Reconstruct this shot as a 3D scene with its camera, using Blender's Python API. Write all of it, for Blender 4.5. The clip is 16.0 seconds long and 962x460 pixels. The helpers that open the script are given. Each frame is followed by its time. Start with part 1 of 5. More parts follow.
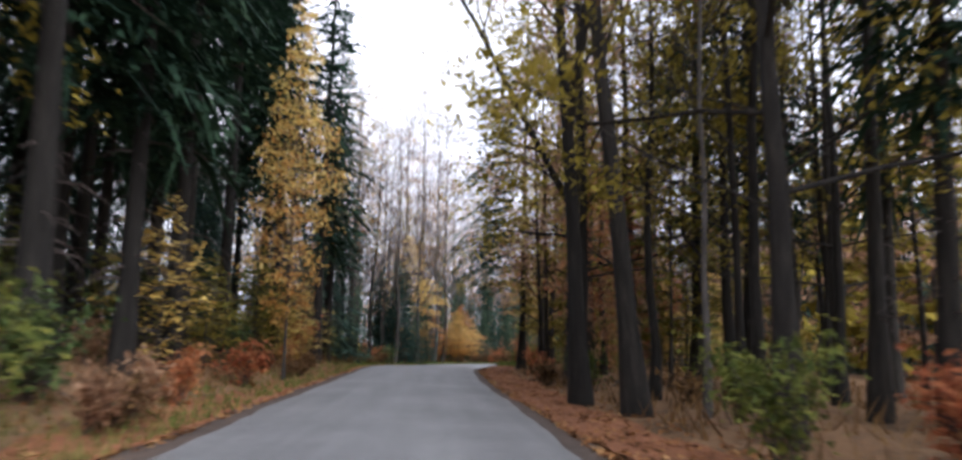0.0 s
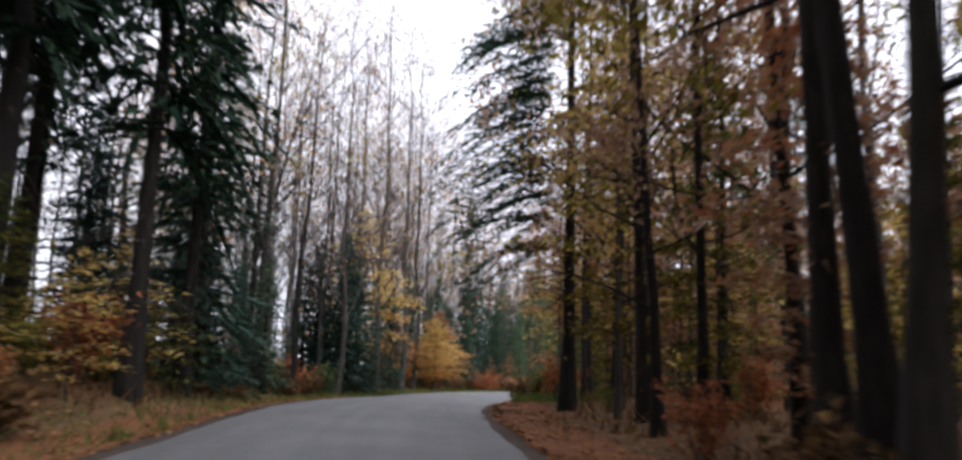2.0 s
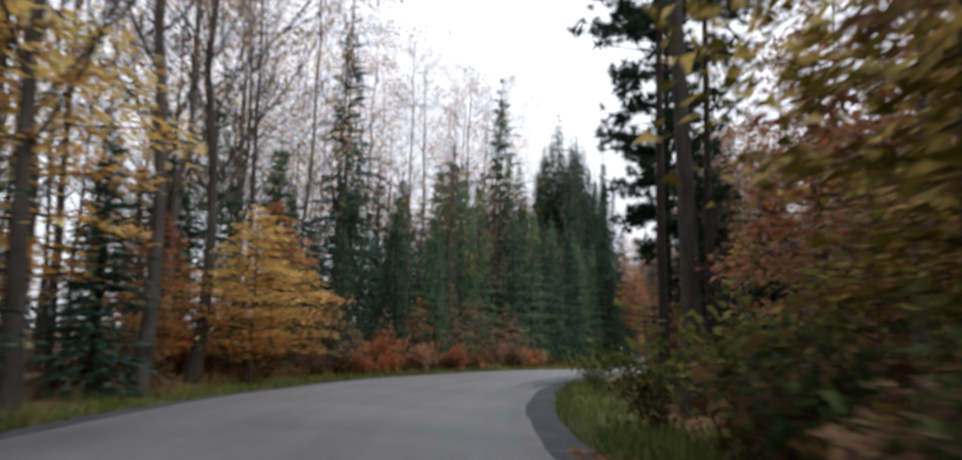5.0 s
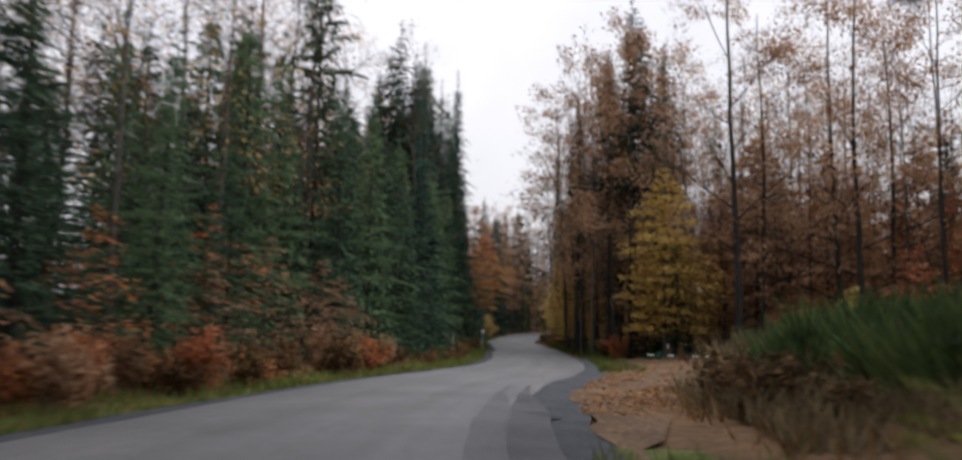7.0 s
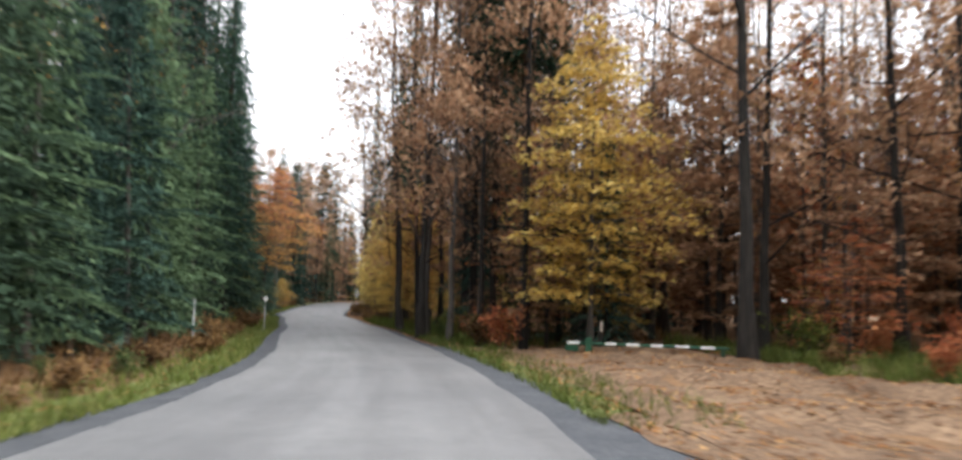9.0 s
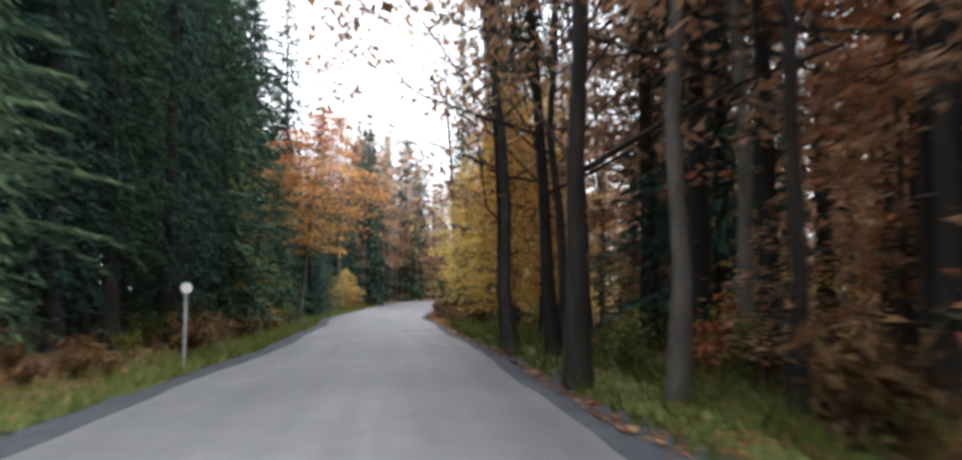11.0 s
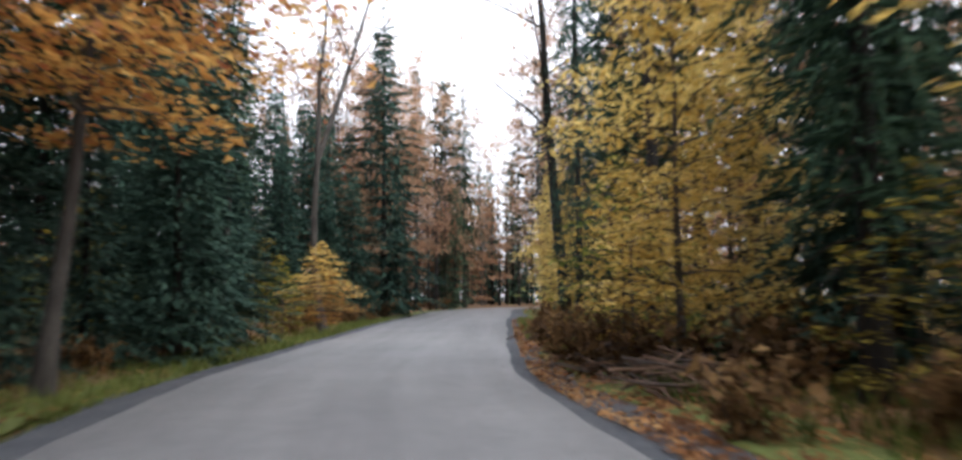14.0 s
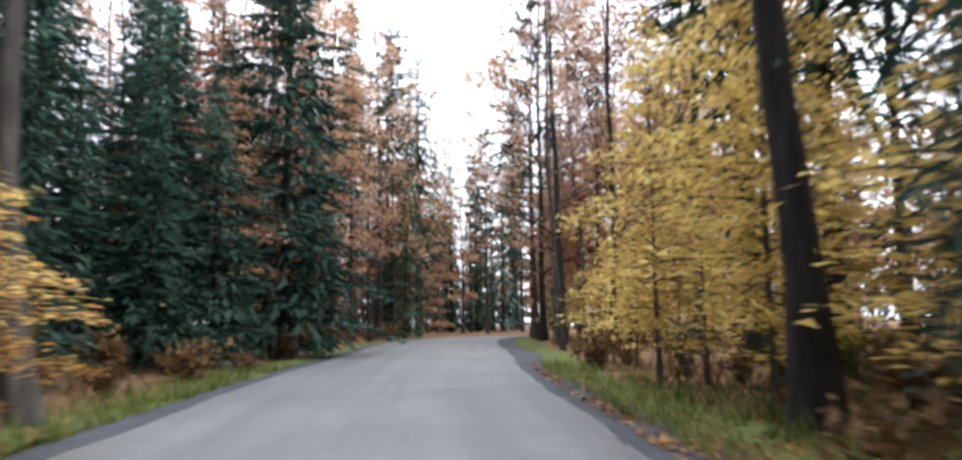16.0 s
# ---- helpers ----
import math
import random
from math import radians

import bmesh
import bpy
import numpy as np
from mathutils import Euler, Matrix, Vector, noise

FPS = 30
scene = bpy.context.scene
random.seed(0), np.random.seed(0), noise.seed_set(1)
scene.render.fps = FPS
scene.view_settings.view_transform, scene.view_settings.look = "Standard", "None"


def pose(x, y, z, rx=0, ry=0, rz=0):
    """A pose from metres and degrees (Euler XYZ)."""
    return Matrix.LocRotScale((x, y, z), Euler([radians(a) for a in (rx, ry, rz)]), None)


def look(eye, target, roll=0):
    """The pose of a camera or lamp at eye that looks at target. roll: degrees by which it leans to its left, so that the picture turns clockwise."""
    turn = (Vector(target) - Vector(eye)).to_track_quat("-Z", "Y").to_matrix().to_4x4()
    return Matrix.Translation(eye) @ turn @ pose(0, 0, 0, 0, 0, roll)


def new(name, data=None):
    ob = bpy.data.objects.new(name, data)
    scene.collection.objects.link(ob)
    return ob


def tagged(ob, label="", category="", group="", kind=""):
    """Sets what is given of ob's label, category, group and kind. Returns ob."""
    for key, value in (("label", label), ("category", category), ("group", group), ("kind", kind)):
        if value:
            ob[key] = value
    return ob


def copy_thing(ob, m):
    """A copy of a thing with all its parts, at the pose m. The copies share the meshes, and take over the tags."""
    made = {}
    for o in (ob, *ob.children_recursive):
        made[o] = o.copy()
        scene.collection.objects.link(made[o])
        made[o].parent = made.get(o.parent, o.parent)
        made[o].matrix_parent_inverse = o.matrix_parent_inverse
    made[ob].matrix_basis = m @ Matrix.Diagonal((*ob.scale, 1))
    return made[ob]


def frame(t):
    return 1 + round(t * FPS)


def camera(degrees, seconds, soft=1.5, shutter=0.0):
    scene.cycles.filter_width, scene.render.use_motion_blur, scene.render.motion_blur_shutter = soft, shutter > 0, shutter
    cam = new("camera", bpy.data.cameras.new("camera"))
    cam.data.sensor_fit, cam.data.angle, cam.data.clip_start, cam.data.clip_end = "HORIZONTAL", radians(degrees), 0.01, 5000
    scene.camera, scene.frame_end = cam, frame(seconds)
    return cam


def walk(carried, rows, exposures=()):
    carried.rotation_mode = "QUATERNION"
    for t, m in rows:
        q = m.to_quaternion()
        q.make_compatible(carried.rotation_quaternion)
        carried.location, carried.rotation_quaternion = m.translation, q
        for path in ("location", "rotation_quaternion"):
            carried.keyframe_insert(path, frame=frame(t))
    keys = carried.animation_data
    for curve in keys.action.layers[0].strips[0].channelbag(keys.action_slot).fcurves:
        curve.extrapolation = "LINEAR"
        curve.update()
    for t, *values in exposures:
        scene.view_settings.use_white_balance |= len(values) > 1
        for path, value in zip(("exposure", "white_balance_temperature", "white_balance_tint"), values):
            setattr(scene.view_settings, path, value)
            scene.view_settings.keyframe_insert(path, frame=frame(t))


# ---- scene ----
cam = camera(62.0, 16.0, soft=3.0, shutter=0.5)
PATH = [
    (0, (-0.019, 0.012, 1.266), (-0.045, 1.991, 1.557), 1.7),
    (0.5, (-0.294, 5.599, 1.242), (-0.298, 7.576, 1.542), 1.9),
    (1, (-0.798, 11.143, 1.218), (-0.779, 13.117, 1.537), 1.8),
    (1.5, (-1.137, 16.657, 1.205), (-1.101, 18.629, 1.535), 1.9),
    (2, (-1.439, 22.113, 1.211), (-1.39, 24.082, 1.557), 1.9),
    (2.5, (-1.796, 27.553, 1.239), (-1.729, 29.528, 1.543), 2.1),
    (3, (-2.147, 33.012, 1.291), (-2.071, 34.996, 1.534), 2.2),
    (3.5, (-2.196, 38.492, 1.336), (-2.072, 40.476, 1.56), 2.0),
    (3.7, (-2.238, 40.71, 1.349), (-2.067, 42.691, 1.564), 2.0),
    (5.8, (1.106, 63.752, 1.041), (1.57, 65.674, 1.343), 0.8),
    (6, (1.54, 65.928, 1.026), (2.05, 67.837, 1.334), 0.7),
    (6.5, (2.499, 71.388, 0.992), (3.132, 73.256, 1.322), 1.2),
    (7, (3.963, 76.818, 0.962), (4.737, 78.647, 1.197), 1.0),
    (7.5, (5.824, 82.116, 0.922), (6.731, 83.881, 1.165), 0.8),
    (8, (7.983, 87.212, 0.869), (9.028, 88.901, 1.107), 1.6),
    (8.5, (10.621, 92.032, 0.807), (11.771, 93.654, 1.022), 1.5),
    (9, (13.229, 96.678, 0.724), (14.428, 98.27, 0.895), 1.4),
    (9.5, (15.906, 101.361, 0.618), (17.084, 102.972, 0.747), 0.6),
    (10, (18.583, 106.2, 0.502), (19.675, 107.869, 0.65), -0.3),
    (10.2, (19.883, 107.976, 0.458), (20.928, 109.673, 0.619), -1.0),
    (12.3, (30.322, 128.738, 0.312), (31.296, 130.479, 0.458), 0.2),
    (12.5, (31.226, 130.775, 0.303), (32.192, 132.519, 0.462), -0.4),
    (13, (33.355, 135.966, 0.28), (34.305, 137.722, 0.406), 0.4),
    (13.5, (35.622, 141.18, 0.257), (36.56, 142.94, 0.398), -0.3),
    (14, (38.187, 146.191, 0.239), (39.112, 147.955, 0.415), -0.6),
    (14.5, (40.406, 151.113, 0.234), (41.341, 152.869, 0.444), -0.5),
    (15, (42.201, 156.025, 0.252), (43.181, 157.754, 0.477), -0.8),
    (15.5, (44.421, 160.808, 0.284), (45.435, 162.516, 0.518), -0.8),
    (16, (46.996, 165.392, 0.31), (48.038, 167.083, 0.548), -0.9),
]
# stops, kelvin and tint by which the clip's camera adapts on its way
EXPOSURES = [(0, 1.25, 5900, 12), (1.2, 1.13, 6000, 13), (2.4, 0.85, 6100, 12), (3.5, 0.55, 6200, 11), (6.0, 0.33, 6200, 8), (6.9, 0.14, 6350, 10), (7.5, 0.62, 6550, 11), (8.2, 0.95, 6600, 9), (9.0, 1.4, 6350, 6), (10, 1.55, 6050, 4), (12.5, 1.75, 6350, 10), (13.0, 1.34, 6300, 10), (14.2, 1.4, 6080, 8), (15.0, 1.54, 5950, 6), (15.5, 1.7, 6000, 7), (16, 1.74, 6000, 8)]
walk(cam, [(t, look(eye, target, roll)) for t, eye, target, roll in PATH], EXPOSURES)

# ---- daylight: a bright overcast sky, no sharp sun ----
SUN_HEIGHT, SUN_TURN = radians(38), radians(150)
world = bpy.data.worlds.new("overcast_sky")
scene.world = world
world.use_nodes = True
wn, wl = world.node_tree.nodes, world.node_tree.links
sky = wn.new("ShaderNodeTexSky")
sky.sky_type, sky.sun_disc = "NISHITA", False
sky.sun_elevation, sky.sun_rotation, sky.dust_density, sky.air_density = SUN_HEIGHT, SUN_TURN, 6.0, 1.0
cloud_noise = wn.new("ShaderNodeTexNoise")
cloud_noise.inputs["Scale"].default_value, cloud_noise.inputs["Detail"].default_value = 2.5, 4
cloud_ramp = wn.new("ShaderNodeValToRGB")
cloud_ramp.color_ramp.elements[0].position, cloud_ramp.color_ramp.elements[0].color = 0.3, (9.4, 9.3, 10.0, 1)
cloud_ramp.color_ramp.elements[1].position, cloud_ramp.color_ramp.elements[1].color = 0.75, (12.6, 12.3, 12.6, 1)
cloud_mix = wn.new("ShaderNodeMixRGB")
cloud_mix.inputs[0].default_value = 0.9
wl.new(cloud_noise.outputs[0], cloud_ramp.inputs[0])
wl.new(sky.outputs[0], cloud_mix.inputs[1])
wl.new(cloud_ramp.outputs[0], cloud_mix.inputs[2])
wl.new(cloud_mix.outputs[0], wn["Background"].inputs[0])
# an overcast sky is about three times as bright overhead as at the horizon
aim, split, grade = wn.new("ShaderNodeTexCoord"), wn.new("ShaderNodeSeparateXYZ"), wn.new("ShaderNodeMapRange")
grade.inputs["From Min"].default_value, grade.inputs["From Max"].default_value = 0.0, 1.0
grade.inputs["To Min"].default_value, grade.inputs["To Max"].default_value = 0.065, 0.14
wl.new(aim.outputs["Generated"], split.inputs[0])
wl.new(split.outputs["Z"], grade.inputs["Value"])
wl.new(grade.outputs[0], wn["Background"].inputs[1])
sun = new("sun", bpy.data.lights.new("sun", "SUN"))
sun.data.energy, sun.data.angle, sun.data.color = 1.5, radians(35), (1.0, 0.96, 0.9)
sun.matrix_world = pose(0, 0, 60, 90 - math.degrees(SUN_HEIGHT), 0, 180 - math.degrees(SUN_TURN))

# ---- materials ----


def material(name, colours, scale=8.0, rough=0.9, bump=0.0, bump_scale=40.0, stretch=(1, 1, 1), detail=6.0, island=0.0, per_object=0.0, glow_through=0.0, spec=0.3, coords="Object", fine=0.35):
    """A surface with a colour ramp over noise at two scales, relief, and small shifts from piece to piece."""
    mat = bpy.data.materials.new(name)
    mat.use_nodes = True
    n, k = mat.node_tree.nodes, mat.node_tree.links
    bsdf, out = n["Principled BSDF"], n["Material Output"]
    where, mapping = n.new("ShaderNodeTexCoord"), n.new("ShaderNodeMapping")
    mapping.inputs["Scale"].default_value = stretch
    k.new(where.outputs[coords], mapping.inputs["Vector"])
    big, small = n.new("ShaderNodeTexNoise"), n.new("ShaderNodeTexNoise")
    big.inputs["Scale"].default_value, big.inputs["Detail"].default_value = scale, detail
    small.inputs["Scale"].default_value, small.inputs["Detail"].default_value = scale * 11, 3
    k.new(mapping.outputs[0], big.inputs["Vector"]), k.new(mapping.outputs[0], small.inputs["Vector"])
    blend = n.new("ShaderNodeMixRGB")
    blend.inputs[0].default_value = fine
    k.new(big.outputs[0], blend.inputs[1]), k.new(small.outputs[0], blend.inputs[2])
    last = blend.outputs[0]
    if island or per_object:
        geo, info = n.new("ShaderNodeNewGeometry"), n.new("ShaderNodeObjectInfo")
        for socket, amount in ((geo.outputs["Random Per Island"], island), (info.outputs["Random"], per_object)):
            if amount:
                shift = n.new("ShaderNodeMath")
                shift.operation = "MULTIPLY_ADD"
                shift.inputs[1].default_value, shift.inputs[2].default_value = amount, -amount / 2
                add = n.new("ShaderNodeMath")
                k.new(socket, shift.inputs[0]), k.new(shift.outputs[0], add.inputs[0]), k.new(last, add.inputs[1])
                last = add.outputs[0]
    ramp = n.new("ShaderNodeValToRGB")
    stops = ramp.color_ramp.elements
    while len(stops) < len(colours):
        stops.new(0.5)
    for i, c in enumerate(colours):
        stops[i].position = 0.28 + 0.44 * i / max(1, len(colours) - 1)
        stops[i].color = (*c, 1)
    k.new(last, ramp.inputs[0])
    k.new(ramp.outputs[0], bsdf.inputs["Base Color"])
    bsdf.inputs["Roughness"].default_value = rough
    bsdf.inputs["Specular IOR Level"].default_value = spec
    if bump:
        relief, tex = n.new("ShaderNodeBump"), n.new("ShaderNodeTexNoise")
        tex.inputs["Scale"].default_value, tex.inputs["Detail"].default_value = bump_scale, 5
        relief.inputs["Strength"].default_value, relief.inputs["Distance"].default_value = bump, 0.03
        k.new(mapping.outputs[0], tex.inputs["Vector"]), k.new(tex.outputs[0], relief.inputs["Height"]), k.new(relief.outputs[0], bsdf.inputs["Normal"])
    if glow_through:
        thin, mix = n.new("ShaderNodeBsdfTranslucent"), n.new("ShaderNodeMixShader")
        mix.inputs[0].default_value = glow_through
        k.new(ramp.outputs[0], thin.inputs[0]), k.new(bsdf.outputs[0], mix.inputs[1]), k.new(thin.outputs[0], mix.inputs[2]), k.new(mix.outputs[0], out.inputs[0])
    return mat


ASPHALT = material("worn_asphalt", [(0.108, 0.109, 0.114), (0.15, 0.15, 0.154), (0.195, 0.194, 0.196)], 0.35, 0.6, 0.35, 140, detail=8, spec=0.4)


def worn_lengthwise(mat, amount):
    """Adds long faint streaks, dusty and worn by wheels, along a strip's own length."""
    n, k = mat.node_tree.nodes, mat.node_tree.links
    flat, stretch, streak, spots, ramp, mix = (n.new(t) for t in ("ShaderNodeUVMap", "ShaderNodeMapping", "ShaderNodeTexNoise", "ShaderNodeTexNoise", "ShaderNodeValToRGB", "ShaderNodeMixRGB"))
    stretch.inputs["Scale"].default_value = (1.7, 0.07, 1)
    streak.inputs["Scale"].default_value, streak.inputs["Detail"].default_value = 1.0, 5
    spots.inputs["Scale"].default_value, spots.inputs["Detail"].default_value = 0.5, 7
    k.new(flat.outputs[0], stretch.inputs["Vector"]), k.new(stretch.outputs[0], streak.inputs["Vector"]), k.new(flat.outputs[0], spots.inputs["Vector"])
    both = n.new("ShaderNodeMixRGB")
    both.inputs[0].default_value = 0.15
    k.new(streak.outputs[0], both.inputs[1]), k.new(spots.outputs[0], both.inputs[2]), k.new(both.outputs[0], ramp.inputs[0])
    ramp.color_ramp.elements[0].position, ramp.color_ramp.elements[0].color = 0.36, (1 - amount, 1 - amount, 1 - amount, 1)
    ramp.color_ramp.elements[1].position, ramp.color_ramp.elements[1].color = 0.64, (1, 1, 1, 1)
    mix.blend_type, mix.inputs[0].default_value = "MULTIPLY", 1.0
    bsdf = n["Principled BSDF"]
    k.new(bsdf.inputs["Base Color"].links[0].from_socket, mix.inputs[1]), k.new(ramp.outputs[0], mix.inputs[2]), k.new(mix.outputs[0], bsdf.inputs["Base Color"])


worn_lengthwise(ASPHALT, 0.24)
ASPHALT_DARK = material("patched_asphalt", [(0.055, 0.057, 0.062), (0.09, 0.092, 0.098), (0.13, 0.13, 0.136)], 0.8, 0.8, 0.5, 90)
ASPHALT_GREY = material("stained_asphalt", [(0.08, 0.081, 0.086), (0.12, 0.121, 0.126), (0.165, 0.165, 0.17)], 0.8, 0.75, 0.5, 90)
GRAVEL = material("dark_gravel", [(0.036, 0.039, 0.045), (0.068, 0.073, 0.083), (0.11, 0.115, 0.125)], 1.6, 0.95, 0.8, 60, fine=0.55)
SOIL = material("forest_floor", [(0.04, 0.027, 0.016), (0.11, 0.066, 0.034), (0.19, 0.105, 0.05), (0.12, 0.096, 0.048)], 0.5, 1.0, 0.9, 18, detail=9, fine=0.5)
EARTH = material("dark_earth", [(0.035, 0.027, 0.022), (0.075, 0.055, 0.044), (0.13, 0.09, 0.068)], 1.4, 1.0, 0.8, 50, fine=0.55)
VERGE_GREEN = material("mossy_verge", [(0.045, 0.042, 0.016), (0.095, 0.115, 0.03), (0.16, 0.195, 0.055)], 0.6, 1.0, 0.8, 25, detail=8, fine=0.5)
VERGE_LEAVES = material("leaf_strewn_verge", [(0.065, 0.03, 0.016), (0.195, 0.076, 0.034), (0.31, 0.14, 0.06)], 0.9, 1.0, 0.9, 22, detail=9, fine=0.6)
TRACK = material("pale_leaf_track", [(0.04, 0.025, 0.016), (0.135, 0.084, 0.05), (0.29, 0.195, 0.12)], 0.9, 1.0, 0.9, 22, detail=9, fine=0.68)
BARK_DARK = material("dark_bark", [(0.007, 0.006, 0.0055), (0.016, 0.014, 0.0125), (0.038, 0.033, 0.028)], 3.0, 0.95, 0.9, 9, stretch=(3, 3, 0.5), per_object=0.2)
BARK_GREY = material("grey_bark", [(0.022, 0.02, 0.018), (0.055, 0.049, 0.044), (0.11, 0.1, 0.09)], 2.5, 0.9, 0.6, 10, stretch=(2.5, 2.5, 0.7), per_object=0.3)
BARK_RED = material("reddish_bark", [(0.011, 0.009, 0.008), (0.026, 0.021, 0.018), (0.052, 0.041, 0.034)], 3.0, 0.95, 0.9, 9, stretch=(3, 3, 0.5), per_object=0.2)
TWIG = material("thin_twigs", [(0.045, 0.035, 0.032), (0.09, 0.07, 0.062)], 5.0, 0.9)


def leaf(name, colours, through_light=0.4):
    return material(name, colours, 0.8, 0.75, island=0.5, per_object=0.34, glow_through=through_light, spec=0.06, fine=0.2)


NEEDLES = leaf("spruce_needles", [(0.024, 0.041, 0.028), (0.052, 0.088, 0.056), (0.098, 0.15, 0.092)], 0.18)
NEEDLES_BLUE = leaf("bluish_needles", [(0.018, 0.035, 0.029), (0.036, 0.07, 0.055), (0.066, 0.115, 0.086)], 0.15)
# needles of old trees, coloured darker still to hold the shade inside tall stands
NEEDLES_OLD_SHADED = leaf("old_shaded_needles", [(0.01, 0.022, 0.015), (0.022, 0.046, 0.028), (0.045, 0.082, 0.048)], 0.12)
NEEDLES_YOUNG = leaf("young_spruce_needles", [(0.03, 0.053, 0.034), (0.066, 0.11, 0.062), (0.12, 0.178, 0.095)], 0.22)
GOLD = leaf("golden_leaves", [(0.48, 0.32, 0.085), (0.69, 0.51, 0.15), (0.8, 0.65, 0.25)], 0.53)
AMBER = leaf("amber_leaves", [(0.38, 0.18, 0.055), (0.58, 0.31, 0.09), (0.7, 0.45, 0.145)], 0.54)
ORANGE = leaf("orange_leaves", [(0.24, 0.075, 0.038), (0.43, 0.155, 0.07), (0.54, 0.27, 0.125)], 0.47)
RUST = leaf("rusty_leaves", [(0.2, 0.11, 0.065), (0.34, 0.195, 0.115), (0.46, 0.3, 0.19)], 0.56)
OLIVE = leaf("olive_leaves", [(0.1, 0.08, 0.015), (0.21, 0.17, 0.03), (0.34, 0.27, 0.05)], 0.45)
LIME = leaf("yellow_green_leaves", [(0.055, 0.075, 0.02), (0.12, 0.145, 0.035), (0.23, 0.235, 0.055)], 0.42)
GREEN = leaf("green_leaves", [(0.04, 0.065, 0.025), (0.075, 0.115, 0.04), (0.13, 0.17, 0.06)], 0.35)
BRACKEN = leaf("brown_bracken", [(0.06, 0.035, 0.018), (0.13, 0.075, 0.035), (0.23, 0.14, 0.06)], 0.35)
STRAW = leaf("dry_grass", [(0.12, 0.09, 0.05), (0.22, 0.165, 0.095), (0.34, 0.27, 0.16)], 0.3)
GRASS = leaf("verge_grass", [(0.06, 0.075, 0.02), (0.1, 0.14, 0.03), (0.2, 0.21, 0.07)], 0.35)
LITTER = leaf("fallen_leaves", [(0.1, 0.045, 0.02), (0.27, 0.12, 0.045), (0.45, 0.28, 0.125)], 0.2)
WHITE_PAINT = material("weathered_white_paint", [(0.62, 0.62, 0.6), (0.78, 0.78, 0.76)], 6.0, 0.5)
GREEN_PAINT = material("dark_green_paint", [(0.015, 0.06, 0.035), (0.03, 0.1, 0.055)], 6.0, 0.5)
GALVANISED = material("galvanised_steel", [(0.25, 0.26, 0.27), (0.38, 0.39, 0.4)], 8.0, 0.45)
PALE_WOOD = material("pale_weathered_wood", [(0.42, 0.36, 0.3), (0.56, 0.5, 0.43)], 7.0, 0.8, stretch=(1, 1, 4))
BRUSH = material("dead_brush", [(0.07, 0.042, 0.03), (0.13, 0.08, 0.055), (0.2, 0.13, 0.09)], 5.0, 0.95, per_object=0.4)

# ---- the line of the road: x, y, height and half width, all in metres ----
CENTRE = [(-0.2, -40.0), (-0.2, -20.0), (-0.6, 0.0), (-1.2, 8.9), (-1.9, 17.7), (-2.6, 26.4), (-3.1, 35.2), (-3.5, 44.1), (-3.1, 53.2), (-1.8, 62.1),
          (-0.3, 70.8), (2.6, 79.7), (6.5, 87.9), (11.0, 95.5), (16.0, 102.6), (20.7, 110.1), (24.7, 117.8), (28.4, 125.9), (32.2, 134.0),
          (35.7, 142.4), (39.3, 150.4), (42.3, 158.3), (46.2, 165.8), (50.6, 174.0), (55.1, 182.2), (60.2, 190.6), (65.0, 198.6), (70.6, 206.6),
          (78.0, 214.2), (88.0, 220.8), (108.0, 228.0)]
LEVEL = [0.02, 0.02, 0.02, -0.02, -0.05, -0.02, 0.06, 0.1, -0.03, -0.19, -0.25, -0.3, -0.38, -0.49, -0.65, -0.83, -0.91, -0.93, -0.96, -1.0,
         -1.02, -0.99, -0.94, -0.89, -0.8, -0.66, -0.52, -0.46, -0.44, -0.44, -0.44]
HALF = [2.4, 2.4, 2.4, 2.4, 2.65, 2.62, 2.62, 2.77, 3.05, 3.3, 3.35, 3.1, 2.66, 2.4, 2.44, 2.42, 2.41, 2.45, 2.4, 2.4, 2.5, 2.6, 2.7, 2.85, 2.95, 2.9, 2.8, 2.7, 2.6, 2.5, 2.5]


def smooth_line(values, steps=12):
    """A Catmull-Rom curve through the values."""
    v = np.array(values, float).reshape(len(values), -1)
    v = np.vstack([2 * v[0] - v[1], v, 2 * v[-1] - v[-2]])
    out = []
    for i in range(1, len(v) - 2):
        for u in np.arange(steps) / steps:
            a, b, c, d = v[i - 1 : i + 3]
            out.append(0.5 * (2 * b + (c - a) * u + (2 * a - 5 * b + 4 * c - d) * u**2 + (3 * b - a - 3 * c + d) * u**3))
    return np.array(out + [v[-2]])


LINE = smooth_line(CENTRE)
LINE_Z, LINE_W = smooth_line(LEVEL)[:, 0], smooth_line(HALF)[:, 0]
AHEAD = np.gradient(LINE, axis=0)
AHEAD /= np.linalg.norm(AHEAD, axis=1)[:, None]
LEFT = np.stack([-AHEAD[:, 1], AHEAD[:, 0]], 1)
ALONG = np.r_[0, np.cumsum(np.linalg.norm(np.diff(LINE, axis=0), axis=1))]
ALONG -= ALONG[24]


def on_road(s, d):
    """The plan point s metres along the road and d metres left of its middle."""
    return tuple(np.interp(s, ALONG, LINE[:, i]) + d * np.interp(s, ALONG, LEFT[:, i]) for i in (0, 1))


